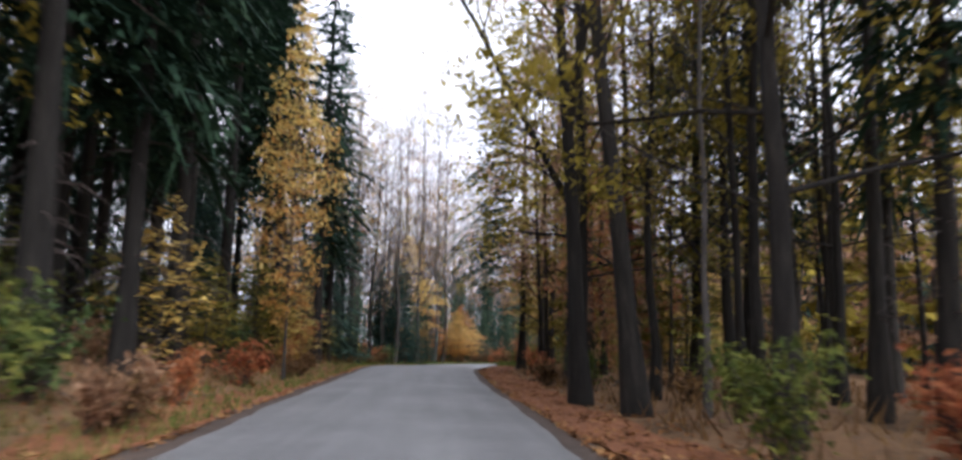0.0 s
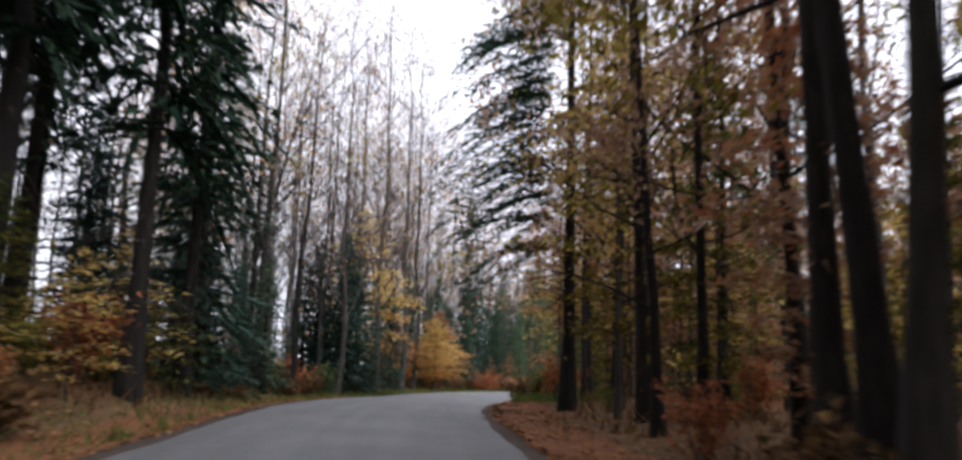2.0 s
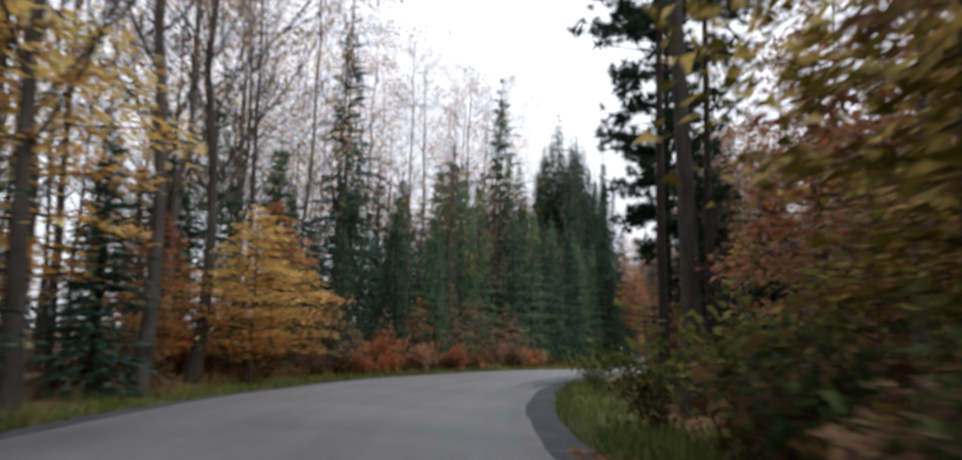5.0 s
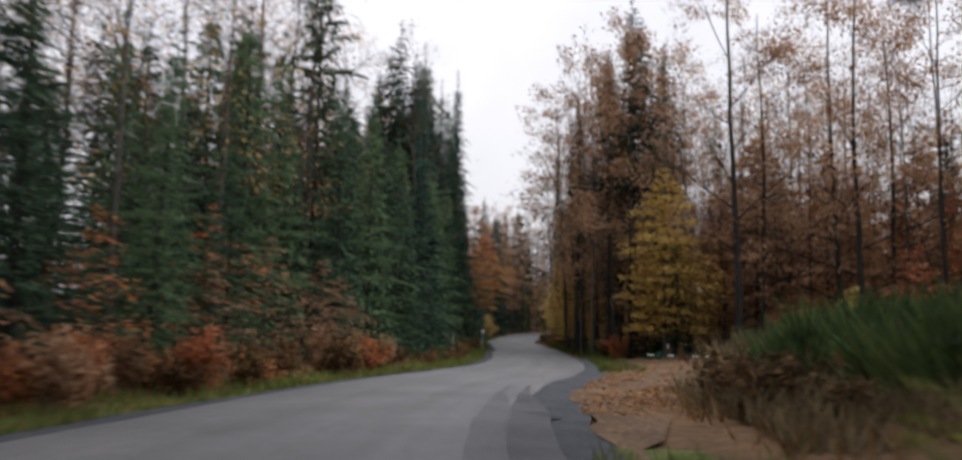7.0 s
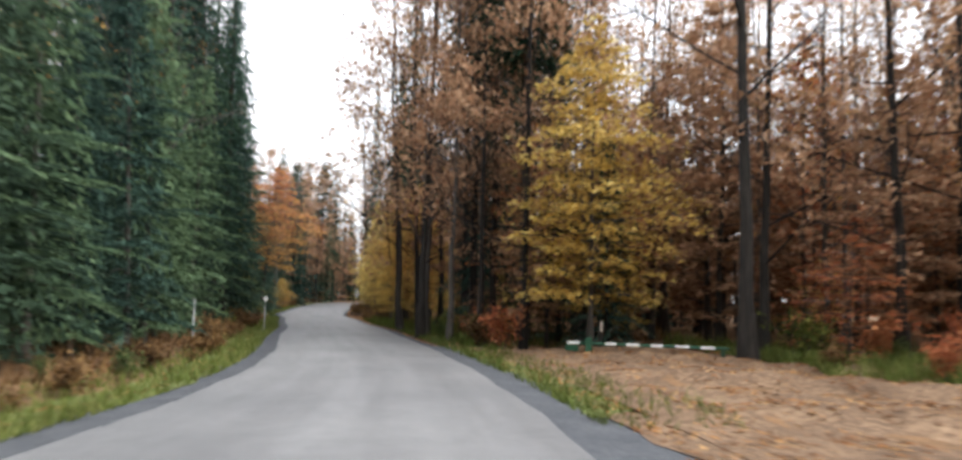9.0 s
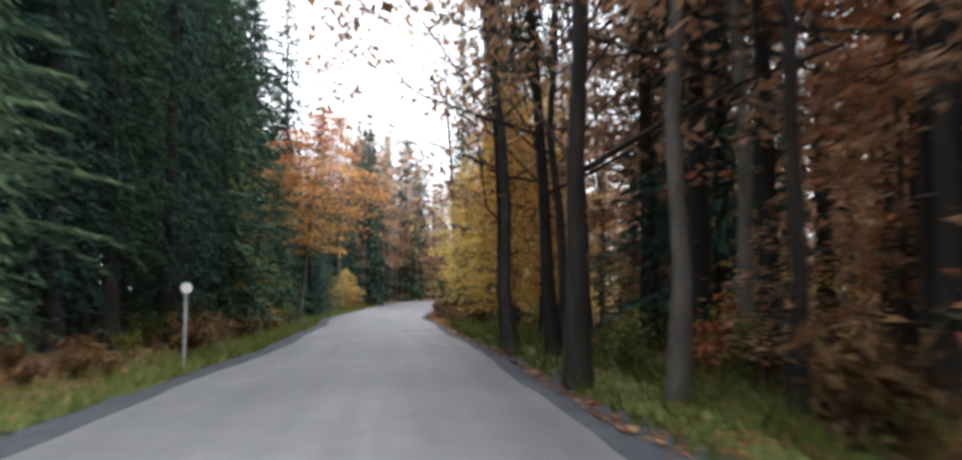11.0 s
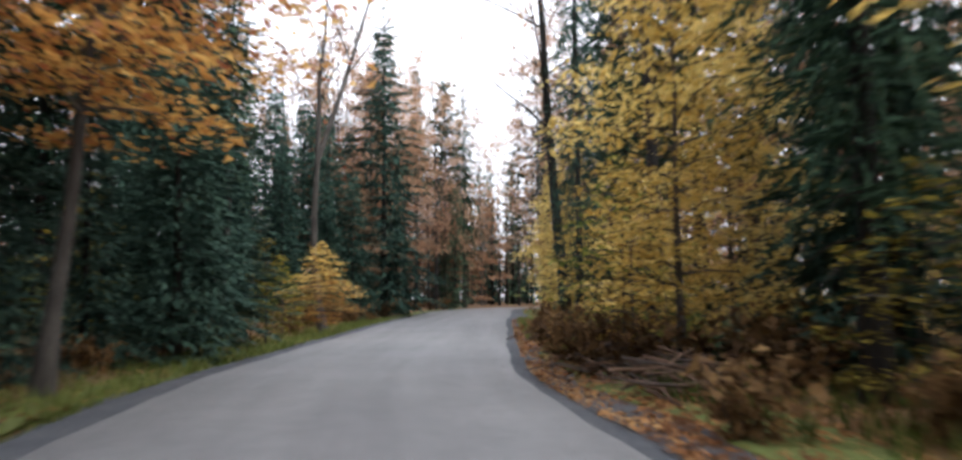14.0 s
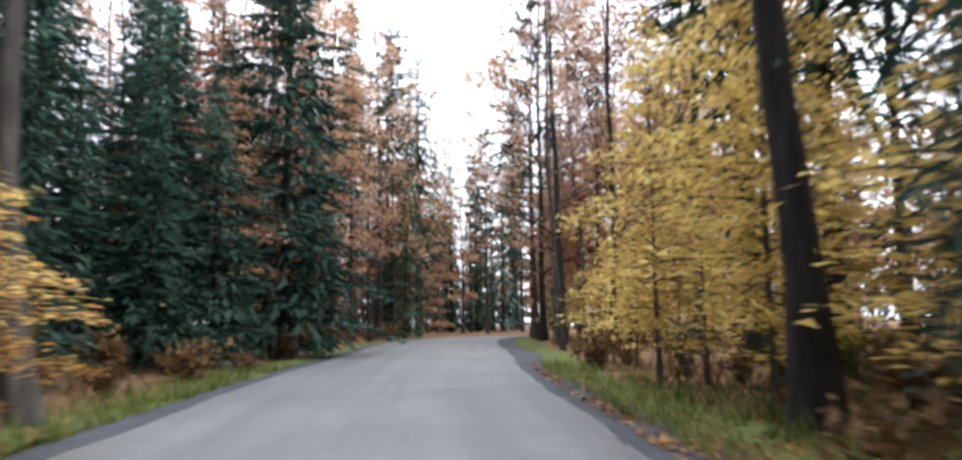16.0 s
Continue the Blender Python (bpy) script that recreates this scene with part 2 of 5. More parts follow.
def near_road(x, y):
    """For arrays of plan points: metres along the road, metres left of its middle, half width and height of the road there."""
    x, y = np.atleast_1d(x).astype(float), np.atleast_1d(y).astype(float)
    i = np.empty(len(x), int)
    for a in range(0, len(x), 4000):
        i[a : a + 4000] = ((x[a : a + 4000, None] - LINE[:, 0]) ** 2 + (y[a : a + 4000, None] - LINE[:, 1]) ** 2).argmin(1)
    off = np.stack([x, y], 1) - LINE[i]
    side = (off * LEFT[i]).sum(1)
    far = np.hypot(off[:, 0], off[:, 1])
    return ALONG[i], np.where(side >= 0, far, -far), LINE_W[i], LINE_Z[i]


def ease(v, a, b):
    u = np.clip((v - a) / (b - a), 0, 1)
    return u * u * (3 - 2 * u)


def ground_height(x, y):
    """The lie of the land: a shallow ditch beside the road, low banks, and small humps under the trees."""
    x, y = np.atleast_1d(x).astype(float), np.atleast_1d(y).astype(float)
    s, d, w, z = near_road(x, y)
    out = np.abs(d) - w
    bank = np.where(d > 0, 0.75 * (1 - ease(s, 42, 60)) + 0.25, 0.1 * np.ones_like(s))
    rise = -0.06 * ease(out, 0.0, 0.8) + bank * ease(out, 0.8, 6.0)
    rise = rise + np.where(d < 0, 0.24 * ease(s, 44, 51) * (1 - ease(s, 60, 68)), 0) * ease(out, 0.15, 0.9)
    humps = 0.16 * np.sin(x * 0.71 + 1.3) * np.cos(y * 0.53 + x * 0.2) + 0.09 * np.sin(x * 1.9 + y * 1.3) + 0.05 * np.sin(x * 3.7 - y * 2.9)
    return z + rise + humps * ease(out, 1.0, 5.0) - 0.08 * (1 - ease(out, -0.6, 0.0)) - 0.012


def ground_at(x, y):
    return float(ground_height(x, y)[0])


# ---- mesh helpers ----


def mesh_of(name, verts, faces, mats, smooth=False, slots=None):
    me = bpy.data.meshes.new(name)
    me.from_pydata([tuple(v) for v in verts], [], [tuple(int(i) for i in f) for f in faces])
    for m in mats if isinstance(mats, (list, tuple)) else [mats]:
        me.materials.append(m)
    if slots is not None:
        me.polygons.foreach_set("material_index", np.asarray(slots, np.int32))
    if smooth:
        me.polygons.foreach_set("use_smooth", np.ones(len(me.polygons), bool))
    me.update()
    return me


def part(name, verts, faces, mats, parent=None, label="", smooth=False, kind=""):
    ob = new(name, mesh_of(name, verts, faces, mats, smooth))
    if parent is not None:
        ob.parent = parent
    return tagged(ob, label, kind=kind)


def joined(pieces):
    """Several (verts, faces) as one."""
    verts, faces, start = [], [], 0
    for v, f in pieces:
        verts.extend(map(tuple, v))
        faces.extend(tuple(int(i) + start for i in g) for g in f)
        start += len(v)
    return verts, faces


def tube(points, radii, sides=7):
    """A tapered round bar along points."""
    points = np.array(points, float)
    way = np.gradient(points, axis=0)
    way /= np.linalg.norm(way, axis=1)[:, None] + 1e-9
    ref = np.array([1.0, 0, 0]) if abs(way[0][0]) < 0.8 else np.array([0, 1.0, 0])
    verts, faces = [], []
    for p, w, r in zip(points, way, radii):
        a = np.cross(w, ref)
        a /= np.linalg.norm(a) + 1e-9
        b = np.cross(w, a)
        for q in range(sides):
            t = 2 * math.pi * q / sides
            verts.append(p + r * (math.cos(t) * a + math.sin(t) * b))
    for i in range(len(points) - 1):
        for q in range(sides):
            faces.append((i * sides + q, i * sides + (q + 1) % sides, (i + 1) * sides + (q + 1) % sides, (i + 1) * sides + q))
    faces.append(tuple(range((len(points) - 1) * sides, len(points) * sides)))
    return verts, faces


def box(x0, x1, y0, y1, z0, z1, bevel=0.0):
    bm = bmesh.new()
    bmesh.ops.create_cube(bm, size=1)
    for v in bm.verts:
        v.co = Vector(((x0 + x1) / 2 + v.co.x * (x1 - x0), (y0 + y1) / 2 + v.co.y * (y1 - y0), (z0 + z1) / 2 + v.co.z * (z1 - z0)))
    if bevel:
        bmesh.ops.bevel(bm, geom=bm.edges[:], offset=bevel, segments=2, affect="EDGES")
    bm.verts.index_update()
    out = [tuple(v.co) for v in bm.verts], [tuple(v.index for v in f.verts) for f in bm.faces]
    bm.free()
    return out


def leaves(rng, centres, size, flat=0.35, long=1.5, simple=False):
    """A small rhombic leaf or spray at each centre, lying nearly level for a low value of flat."""
    n = len(centres)
    turn = rng.uniform(0, 2 * math.pi, n)
    a = np.stack([np.cos(turn), np.sin(turn), rng.normal(0, flat, n)], 1)
    b = np.stack([-np.sin(turn), np.cos(turn), rng.normal(0, flat, n)], 1)
    s = size * rng.uniform(0.55, 1.35, (n, 1))
    a, b = a * s * long * 0.5, b * s * 0.5
    c = np.asarray(centres)
    if simple:
        return np.stack([c - a * 0.9, c + a * 0.2 + b * 1.15, c + a * 0.9 - b], 1).reshape(-1, 3), np.arange(3 * n).reshape(n, 3)
    verts = np.stack([c - a, c + b, c + a, c - b], 1).reshape(-1, 3)
    return verts, np.arange(4 * n).reshape(n, 4)


# ---- kinds of trees, each built a few times and planted many times ----


def trunk_line(rng, height, bend=0.02, n=9):
    z = np.linspace(0, 1, n) ** 1.1 * height
    wob = np.cumsum(rng.normal(0, bend * height / n, (n, 2)), axis=0)
    wob -= wob[0]
    return np.column_stack([wob, z])


def trunk_radii(r, n, tip=0.12):
    u = np.linspace(0, 1, n)
    out = r * (1 - (1 - tip) * u**0.85)
    out[0] *= 1.45
    if n > 6:
        out[1] *= 1.03
    return out


def along(line, z):
    return np.array([np.interp(z, line[:, 2], line[:, 0]), np.interp(z, line[:, 2], line[:, 1]), z])


def tree_base(name):
    ob = new(name)
    ob.empty_display_size = 0.3
    return ob


def spruce(name, seed, needles, height=14.0, skirt=0.03, spread=2.6, whorls=26, per=8, twigs=9, bark=BARK_DARK, radius=None, droop=0.45, dead=0, fine=1.0, inner=500, size=1.0, sector=None, bare=0.12, thin=1.0):
    """Trunk, whorls of drooping boughs with hanging side twigs, dead snags below the crown."""
    rng = np.random.default_rng(seed)
    base = tree_base(name)
    line = trunk_line(rng, height, 0.008, 10)
    radius = radius or height * 0.012
    part("trunk", *tube(line, trunk_radii(radius, 10, 0.08), 8), bark, base, smooth=True)
    tri = []
    zs = height * (skirt + (0.985 - skirt) * np.linspace(0, 1, whorls) ** 0.88)
    for z in zs:
        u = (z - skirt * height) / (height * (1 - skirt))
        reach = spread * (1 - u) ** 0.8 * (0.75 + 0.25 * min(1, u * 6)) + 0.12
        for j in range(max(4, int(per * (0.5 + 0.6 * (1 - u))))):
            az = rng.uniform(0, 2 * math.pi) if sector is None or u > 0.6 else sector + rng.normal(0, 0.45)
            r = reach * rng.uniform(0.6, 1.15)
            o = along(line, z + rng.normal(0, 0.07))
            d, side = np.array([math.cos(az), math.sin(az), 0]), np.array([-math.sin(az), math.cos(az), 0])
            lift, sag = rng.uniform(0.0, 0.25) + 0.5 * u, droop * rng.uniform(0.7, 1.3)

            def bough(q):
                return o + d * r * q + np.array([0, 0, r * (lift * q - sag * q * q)])

            half = (0.03 + 0.024 * r) * fine * (0.35 + 0.65 * thin) * (1.0 if thin == 1.0 else 0.45)
            for q0, q1, w0, w1 in ((0.0, 0.5, 0.3, 1.0), (0.5, 1.05, 1.0, 0.1)):
                a, b = bough(q0), bough(q1)
                tri += [(a - side * half * w0, a + side * half * w0, b + side * half * w1), (a - side * half * w0, b + side * half * w1, b - side * half * w1)]
            n = max(4, int(twigs * min(1, r / 1.2)))
            for k in range(n):
                q = bare + (1 - bare) * (k + rng.uniform(0, 1)) / n
                a = bough(q)
                out = side * (1 if k % 2 else -1) * rng.uniform(0.6, 0.9) + d * rng.uniform(0.35, 0.8)
                ln = (0.12 + 0.34 * r * (1 - q) ** 0.6) * rng.uniform(0.65, 1.2) * fine
                hang = np.array([0, 0, -ln * rng.uniform(0.05, 0.32)])
                tip = a + out * ln + hang
                wid = d * (0.03 + 0.018 * r) * fine * thin**1.5 * rng.uniform(0.7, 1.3) + np.array([0, 0, rng.normal(0, 0.02)])
                tri.append((a - wid, a + wid, tip))
                if thin < 1 and ln > 0.25:
                    for p in (0.35, 0.65) if thin < 0.9 else (0.5,):
                        m = a + (out * ln + hang) * p
                        for g in (d, out - d * 0.9):
                            tri.append((m - wid * 0.5, m + wid * 0.5, m + g * ln * (0.55 - 0.35 * p) * rng.uniform(0.7, 1.2) + hang * rng.uniform(0.1, 0.5)))
    for _ in range(int(inner * 1.5)):
        u = rng.uniform(0, 0.92) ** 1.15
        a = along(line, height * (skirt + (1 - skirt) * u))
        r = (spread * (1 - u) ** 0.8 * 0.5 + 0.08) * rng.uniform(0, 1) ** 0.5
        az = rng.uniform(0, 2 * math.pi)
        d, side = np.array([math.cos(az), math.sin(az), 0]), np.array([-math.sin(az), math.cos(az), 0])
        a = a + d * r
        big = (0.14 + 0.2 * (1 - u)) * rng.uniform(0.6, 1.2) * size
        down = d * big * rng.uniform(0.3, 1.1) + np.array([0, 0, -big * rng.uniform(0.3, 1.2)])
        tri.append((a - side * big * 0.22, a + side * big * 0.22 + np.array([0, 0, rng.normal(0, 0.1)]), a + down + side * rng.normal(0, 0.15)))
    tri = np.array(tri).reshape(-1, 3)
    part("crown", tri, np.arange(len(tri)).reshape(-1, 3), needles, base, kind="stuff")
    if dead:
        snags = []
        for _ in range(dead):
            z = rng.uniform(0.08, max(skirt, 0.2)) * height
            az, ln = rng.uniform(0, 2 * math.pi), rng.uniform(0.4, 1.6)
            a = along(line, z)
            snags.append(tube([a, a + np.array([math.cos(az), math.sin(az), -0.1]) * ln * 0.5, a + np.array([math.cos(az), math.sin(az), -0.35]) * ln], [0.02, 0.014, 0.004], 3))
        part("dead_wood", *joined(snags), TWIG, base, kind="stuff")
    return base


def pine(name, seed, needles, height=20.0, crown_from=0.5, spread=2.8, limbs=22, tufts=9, radius=0.14, bark=BARK_RED, dead=12):
    """A pine: bare trunk, crooked level limbs, and separate clumps of radiating needles."""
    rng = np.random.default_rng(seed)
    base = tree_base(name)
    line = trunk_line(rng, height, 0.02, 10)
    part("trunk", *tube(line, trunk_radii(radius, 10, 0.15), 8), bark, base, smooth=True)
    wood, tri = [], []
    for i in range(limbs):
        v = (i + rng.uniform(0, 0.9)) / limbs
        az, reach = i * 2.4 + rng.uniform(-0.5, 0.5), spread * (0.55 + 0.7 * v if v < 0.4 else 0.85 * (1.08 - v) / 0.68 + 0.1) * rng.uniform(0.65, 1.2)
        d, o = np.array([math.cos(az), math.sin(az), 0]), along(line, height * (crown_from + (0.98 - crown_from) * v))
        rise = rng.uniform(-0.15, 0.25) + 0.45 * v
        pts = [o + d * reach * q + np.array([0, 0, reach * rise * q]) + rng.normal(0, 0.09 * reach * q, 3) for q in (0, 0.35, 0.7, 1.0)]
        wood.append(tube(pts, [0.05, 0.035, 0.022, 0.008], 4))
        for _ in range(tufts):
            q = rng.uniform(0.3, 1.05)
            c = np.array([np.interp(q, (0, 0.35, 0.7, 1.0), [p[k] for p in pts]) for k in range(3)]) + rng.normal(0, 0.3, 3) * (1, 1, 0.5)
            wood.append(tube([pts[1], c], [0.012, 0.005], 3))
            way = rng.normal(0, 1, (36, 3)) * (1, 1, 0.8) + (0, 0, 0.3)
            way *= rng.uniform(0.12, 0.34, (36, 1)) / (np.linalg.norm(way, axis=1)[:, None] + 1e-6)
            wide = np.cross(way, rng.normal(0, 1, (36, 3)))
            wide *= rng.uniform(0.012, 0.03, (36, 1)) / (np.linalg.norm(wide, axis=1)[:, None] + 1e-6)
            tri.append(np.stack([c + way * 0.1 - wide, c + way * 0.1 + wide, c + way], 1).reshape(-1, 3))
    for _ in range(dead):
        az, ln, a = rng.uniform(0, 6.28), rng.uniform(0.4, 1.7), along(line, height * rng.uniform(0.15, crown_from))
        w = np.array([math.cos(az), math.sin(az), rng.uniform(-0.4, 0.2)]) * ln
        wood.append(tube([a, a + w * 0.5, a + w + rng.normal(0, 0.1, 3)], [0.025, 0.016, 0.005], 3))
    part("branchwork", *joined(wood), bark, base, kind="stuff")
    tri = np.concatenate(tri)
    part("crown", tri, np.arange(len(tri)).reshape(-1, 3), needles, base, kind="stuff")
    return base


def grow(rng, start, way, length, radius, depth, out, tips, bend=0.25, split=3, up=0.25, sides=3):
    """Limbs that fork into thinner ones; gathers tubes, and the points along the last twigs."""
    n = (1, 2, 3)[min(depth, 2)]
    pts = [np.array(start, float)]
    w = np.array(way, float)
    for _ in range(n):
        w = w + rng.normal(0, bend * 0.35, 3) + np.array([0, 0, up * 0.12])
        w /= np.linalg.norm(w)
        pts.append(pts[-1] + w * length / n)
    if depth > 0:
        out.append(tube(pts, np.linspace(radius, radius * 0.45, n + 1), sides))
    else:
        wide = np.cross(w, rng.normal(0, 1, 3))
        wide *= max(radius, 0.006) / np.linalg.norm(wide)
        out.append((np.array([pts[0] - wide, pts[0] + wide, pts[-1]]), [(0, 1, 2)]))
        tips += [pts[0] + (pts[-1] - pts[0]) * q for q in (0.4, 0.7, 1.0)]
        return
    for _ in range(split):
        q = rng.uniform(0.35, 1.0)
        i = min(n - 1, int(q * n))
        p = pts[i] + (pts[i + 1] - pts[i]) * (q * n - i)
        side = rng.normal(0, 1, 3)
        side -= w * (side @ w)
        side /= np.linalg.norm(side)
        grow(rng, p, w * 0.75 + side * rng.uniform(0.35, 0.8), length * rng.uniform(0.5, 0.72), radius * 0.42, depth - 1, out, tips, bend, split, up, 3)


def broadleaf(name, seed, foliage, height=16.0, radius=0.16, crown_from=0.45, limbs=9, limb=3.0, leaf_count=1400, leaf_size=0.16, bark=BARK_DARK, depth=2, rise=0.7, bend=0.02, split=3, flat=0.5, scatter=0.24, fork=None):
    """A tall tree of the forest: bare trunk, forking limbs and a loose crown of separate leaves."""
    rng = np.random.default_rng(seed)
    base = tree_base(name)
    line = trunk_line(rng, height, bend, 11)
    part("trunk", *tube(line, trunk_radii(radius, 11, 0.12), 9), bark, base, smooth=True)
    wood, tips = [], []
    if fork:
        p = along(line, fork * height)
        grow(rng, p, (0.35, 0.1, 0.9), height * (1 - fork) * 0.8, radius * 0.62, 2, wood, tips, 0.15, 4, 0.5, 6)
    for i in range(limbs):
        u = crown_from + (0.97 - crown_from) * (i + rng.uniform(0, 0.8)) / limbs
        az = i * 2.4 + rng.uniform(-0.5, 0.5)
        w = np.array([math.cos(az), math.sin(az), rise * rng.uniform(0.6, 1.4)])
        grow(rng, along(line, u * height), w / np.linalg.norm(w), limb * (1.15 - 0.75 * (u - crown_from) / (1 - crown_from)) * rng.uniform(0.8, 1.2), radius * 0.3 * (1.2 - u), depth, wood, tips, 0.3, split)
    part("branchwork", *joined(wood), bark, base, smooth=True, kind="stuff")
    if leaf_count:
        tips = np.array(tips)
        c = tips[rng.integers(0, len(tips), leaf_count)] + rng.normal(0, scatter, (leaf_count, 3)) * np.array([1, 1, 0.6])
        part("foliage", *leaves(rng, c, leaf_size, flat, simple=True), foliage, base, kind="stuff")
    return base


def layered(name, seed, foliage, height=9.0, radius=0.09, spread=3.0, limbs=46, leaf_count=3600, leaf_size=0.15, low=0.12, bark=BARK_GREY, peak=0.3, flat=0.22, second=None, droop=0.12, simple=False):
    """A young beech in autumn leaf: level sprays in layers from near the ground to the top."""
    rng = np.random.default_rng(seed)
    base = tree_base(name)
    line = trunk_line(rng, height, 0.015, 9)
    part("trunk", *tube(line, trunk_radii(radius, 9, 0.08), 7), bark, base, smooth=True)
    wood, where = [], []
    weights = []
    for i in range(limbs):
        u = low + (0.985 - low) * ((i + rng.uniform(0, 0.9)) / limbs) ** 0.9
        v = (u - low) / (1 - low)
        reach = spread * (min(1, 0.55 + 0.45 * v / peak) if v < peak else max(0.06, (1 - v) / (1 - peak)) ** 0.8) * rng.uniform(0.6, 1.2)
        az = i * 2.399 + rng.uniform(-0.4, 0.4)
        d, side = np.array([math.cos(az), math.sin(az), 0]), np.array([-math.sin(az), math.cos(az), 0])
        o = along(line, u * height)
        lift = rng.uniform(0.15, 0.45)
        pts = [o + d * reach * q + np.array([0, 0, reach * (lift * q - (lift * 0.5 + droop) * q * q)]) for q in (0, 0.35, 0.7, 1.0)]
        wood.append(tube(pts, [0.03 * height / 9, 0.02, 0.012, 0.004], 3))
        n = max(12, int(leaf_count * reach / (limbs * spread * 0.62)))
        q = rng.beta(2.0, 1.4, n)
        fan = rng.normal(0, 1, n) * (0.06 + 0.26 * np.sin(np.clip(q, 0, 1) * math.pi * 0.8)) * reach
        arc = np.stack([np.interp(q, (0, 0.35, 0.7, 1.0), [p[k] for p in pts]) for k in range(3)], 1)
        where.append(arc + fan[:, None] * side + np.column_stack([rng.normal(0, 0.05, (n, 2)), rng.normal(0, 0.05 + 0.02 * reach, n) - np.abs(fan) * 0.12]))
        weights += [v] * n
    part("branchwork", *joined(wood), bark, base, kind="stuff")
    c, weights = np.concatenate(where), np.array(weights)
    if second is None:
        part("foliage", *leaves(rng, c, leaf_size, flat, simple=simple), foliage, base, kind="stuff")
    else:
        pick = rng.uniform(0, 1, len(c)) < np.clip(weights * 1.2, 0.15, 0.85)
        part("foliage", *leaves(rng, c[~pick], leaf_size, flat, simple=simple), foliage, base, kind="stuff")
        part("foliage", *leaves(rng, c[pick], leaf_size, flat, simple=simple), second, base, kind="stuff")
    return base


def shrub(name, seed, foliage, height=1.3, spread=0.9, stems=9, leaf_count=420, leaf_size=0.11, flat=0.6, bark=TWIG):
    """A low bush of thin stems with leaves along them."""
    rng = np.random.default_rng(seed)
    base = tree_base(name)
    wood, where = [], []
    for i in range(stems):
        az, lean = rng.uniform(0, 2 * math.pi), rng.uniform(0.1, 1.0)
        h = height * rng.uniform(0.55, 1.1)
        d = np.array([math.cos(az), math.sin(az), 0]) * spread * lean
        pts = [d * 0.1, d * 0.5 + np.array([0, 0, h * 0.6]), d + np.array([0, 0, h])]
        wood.append(tube(pts, [0.014, 0.009, 0.003], 3))
        n = leaf_count // stems
        q = rng.beta(2.2, 1.2, n)
        arc = np.stack([np.interp(q, (0, 0.5, 1), [p[k] for p in pts]) for k in range(3)], 1)
        where.append(arc + rng.normal(0, 0.16, (n, 3)) * spread * np.array([1, 1, 0.7]))
    part("stem_work", *joined(wood), bark, base, kind="stuff")
    c = np.concatenate(where)
    c[:, 2] = np.abs(c[:, 2]) + 0.02
    part("foliage", *leaves(rng, c, leaf_size, flat, simple=True), foliage, base, kind="stuff")
    return base


def broom(name, seed, foliage, height=1.9, spread=1.1, blades=700):
    """A broom bush: a dense sheaf of upright green switches."""
    rng = np.random.default_rng(seed)
    base = tree_base(name)
    az, lean = rng.uniform(0, 2 * math.pi, blades), rng.beta(1.4, 1.4, blades)
    start = np.column_stack([np.cos(az) * lean * spread * 0.75, np.sin(az) * lean * spread * 0.75, rng.uniform(0.0, 0.75, blades) * height * (1.05 - 0.5 * lean)])
    ln = rng.uniform(0.25, 0.7, blades)[:, None]
    way = np.column_stack([np.cos(az) * lean * 0.8, np.sin(az) * lean * 0.8, np.ones(blades)]) + rng.normal(0, 0.22, (blades, 3))
    tip = start + way * ln
    turn = rng.uniform(0, math.pi, blades)
    w = np.column_stack([np.cos(turn), np.sin(turn), 0 * turn]) * 0.035
    part("foliage", np.stack([start - w, start + w, tip], 1).reshape(-1, 3), np.arange(3 * blades).reshape(-1, 3), foliage, base, kind="stuff")
    stems = [tube([(0, 0, 0), (math.cos(t) * 0.3 * spread, math.sin(t) * 0.3 * spread, height * 0.4), (math.cos(t) * 0.6 * spread, math.sin(t) * 0.6 * spread, height * 0.8)], [0.018, 0.012, 0.004], 3) for t in np.arange(9) * 0.7]
    part("stem_work", *joined(stems), TWIG, base, kind="stuff")
    return base


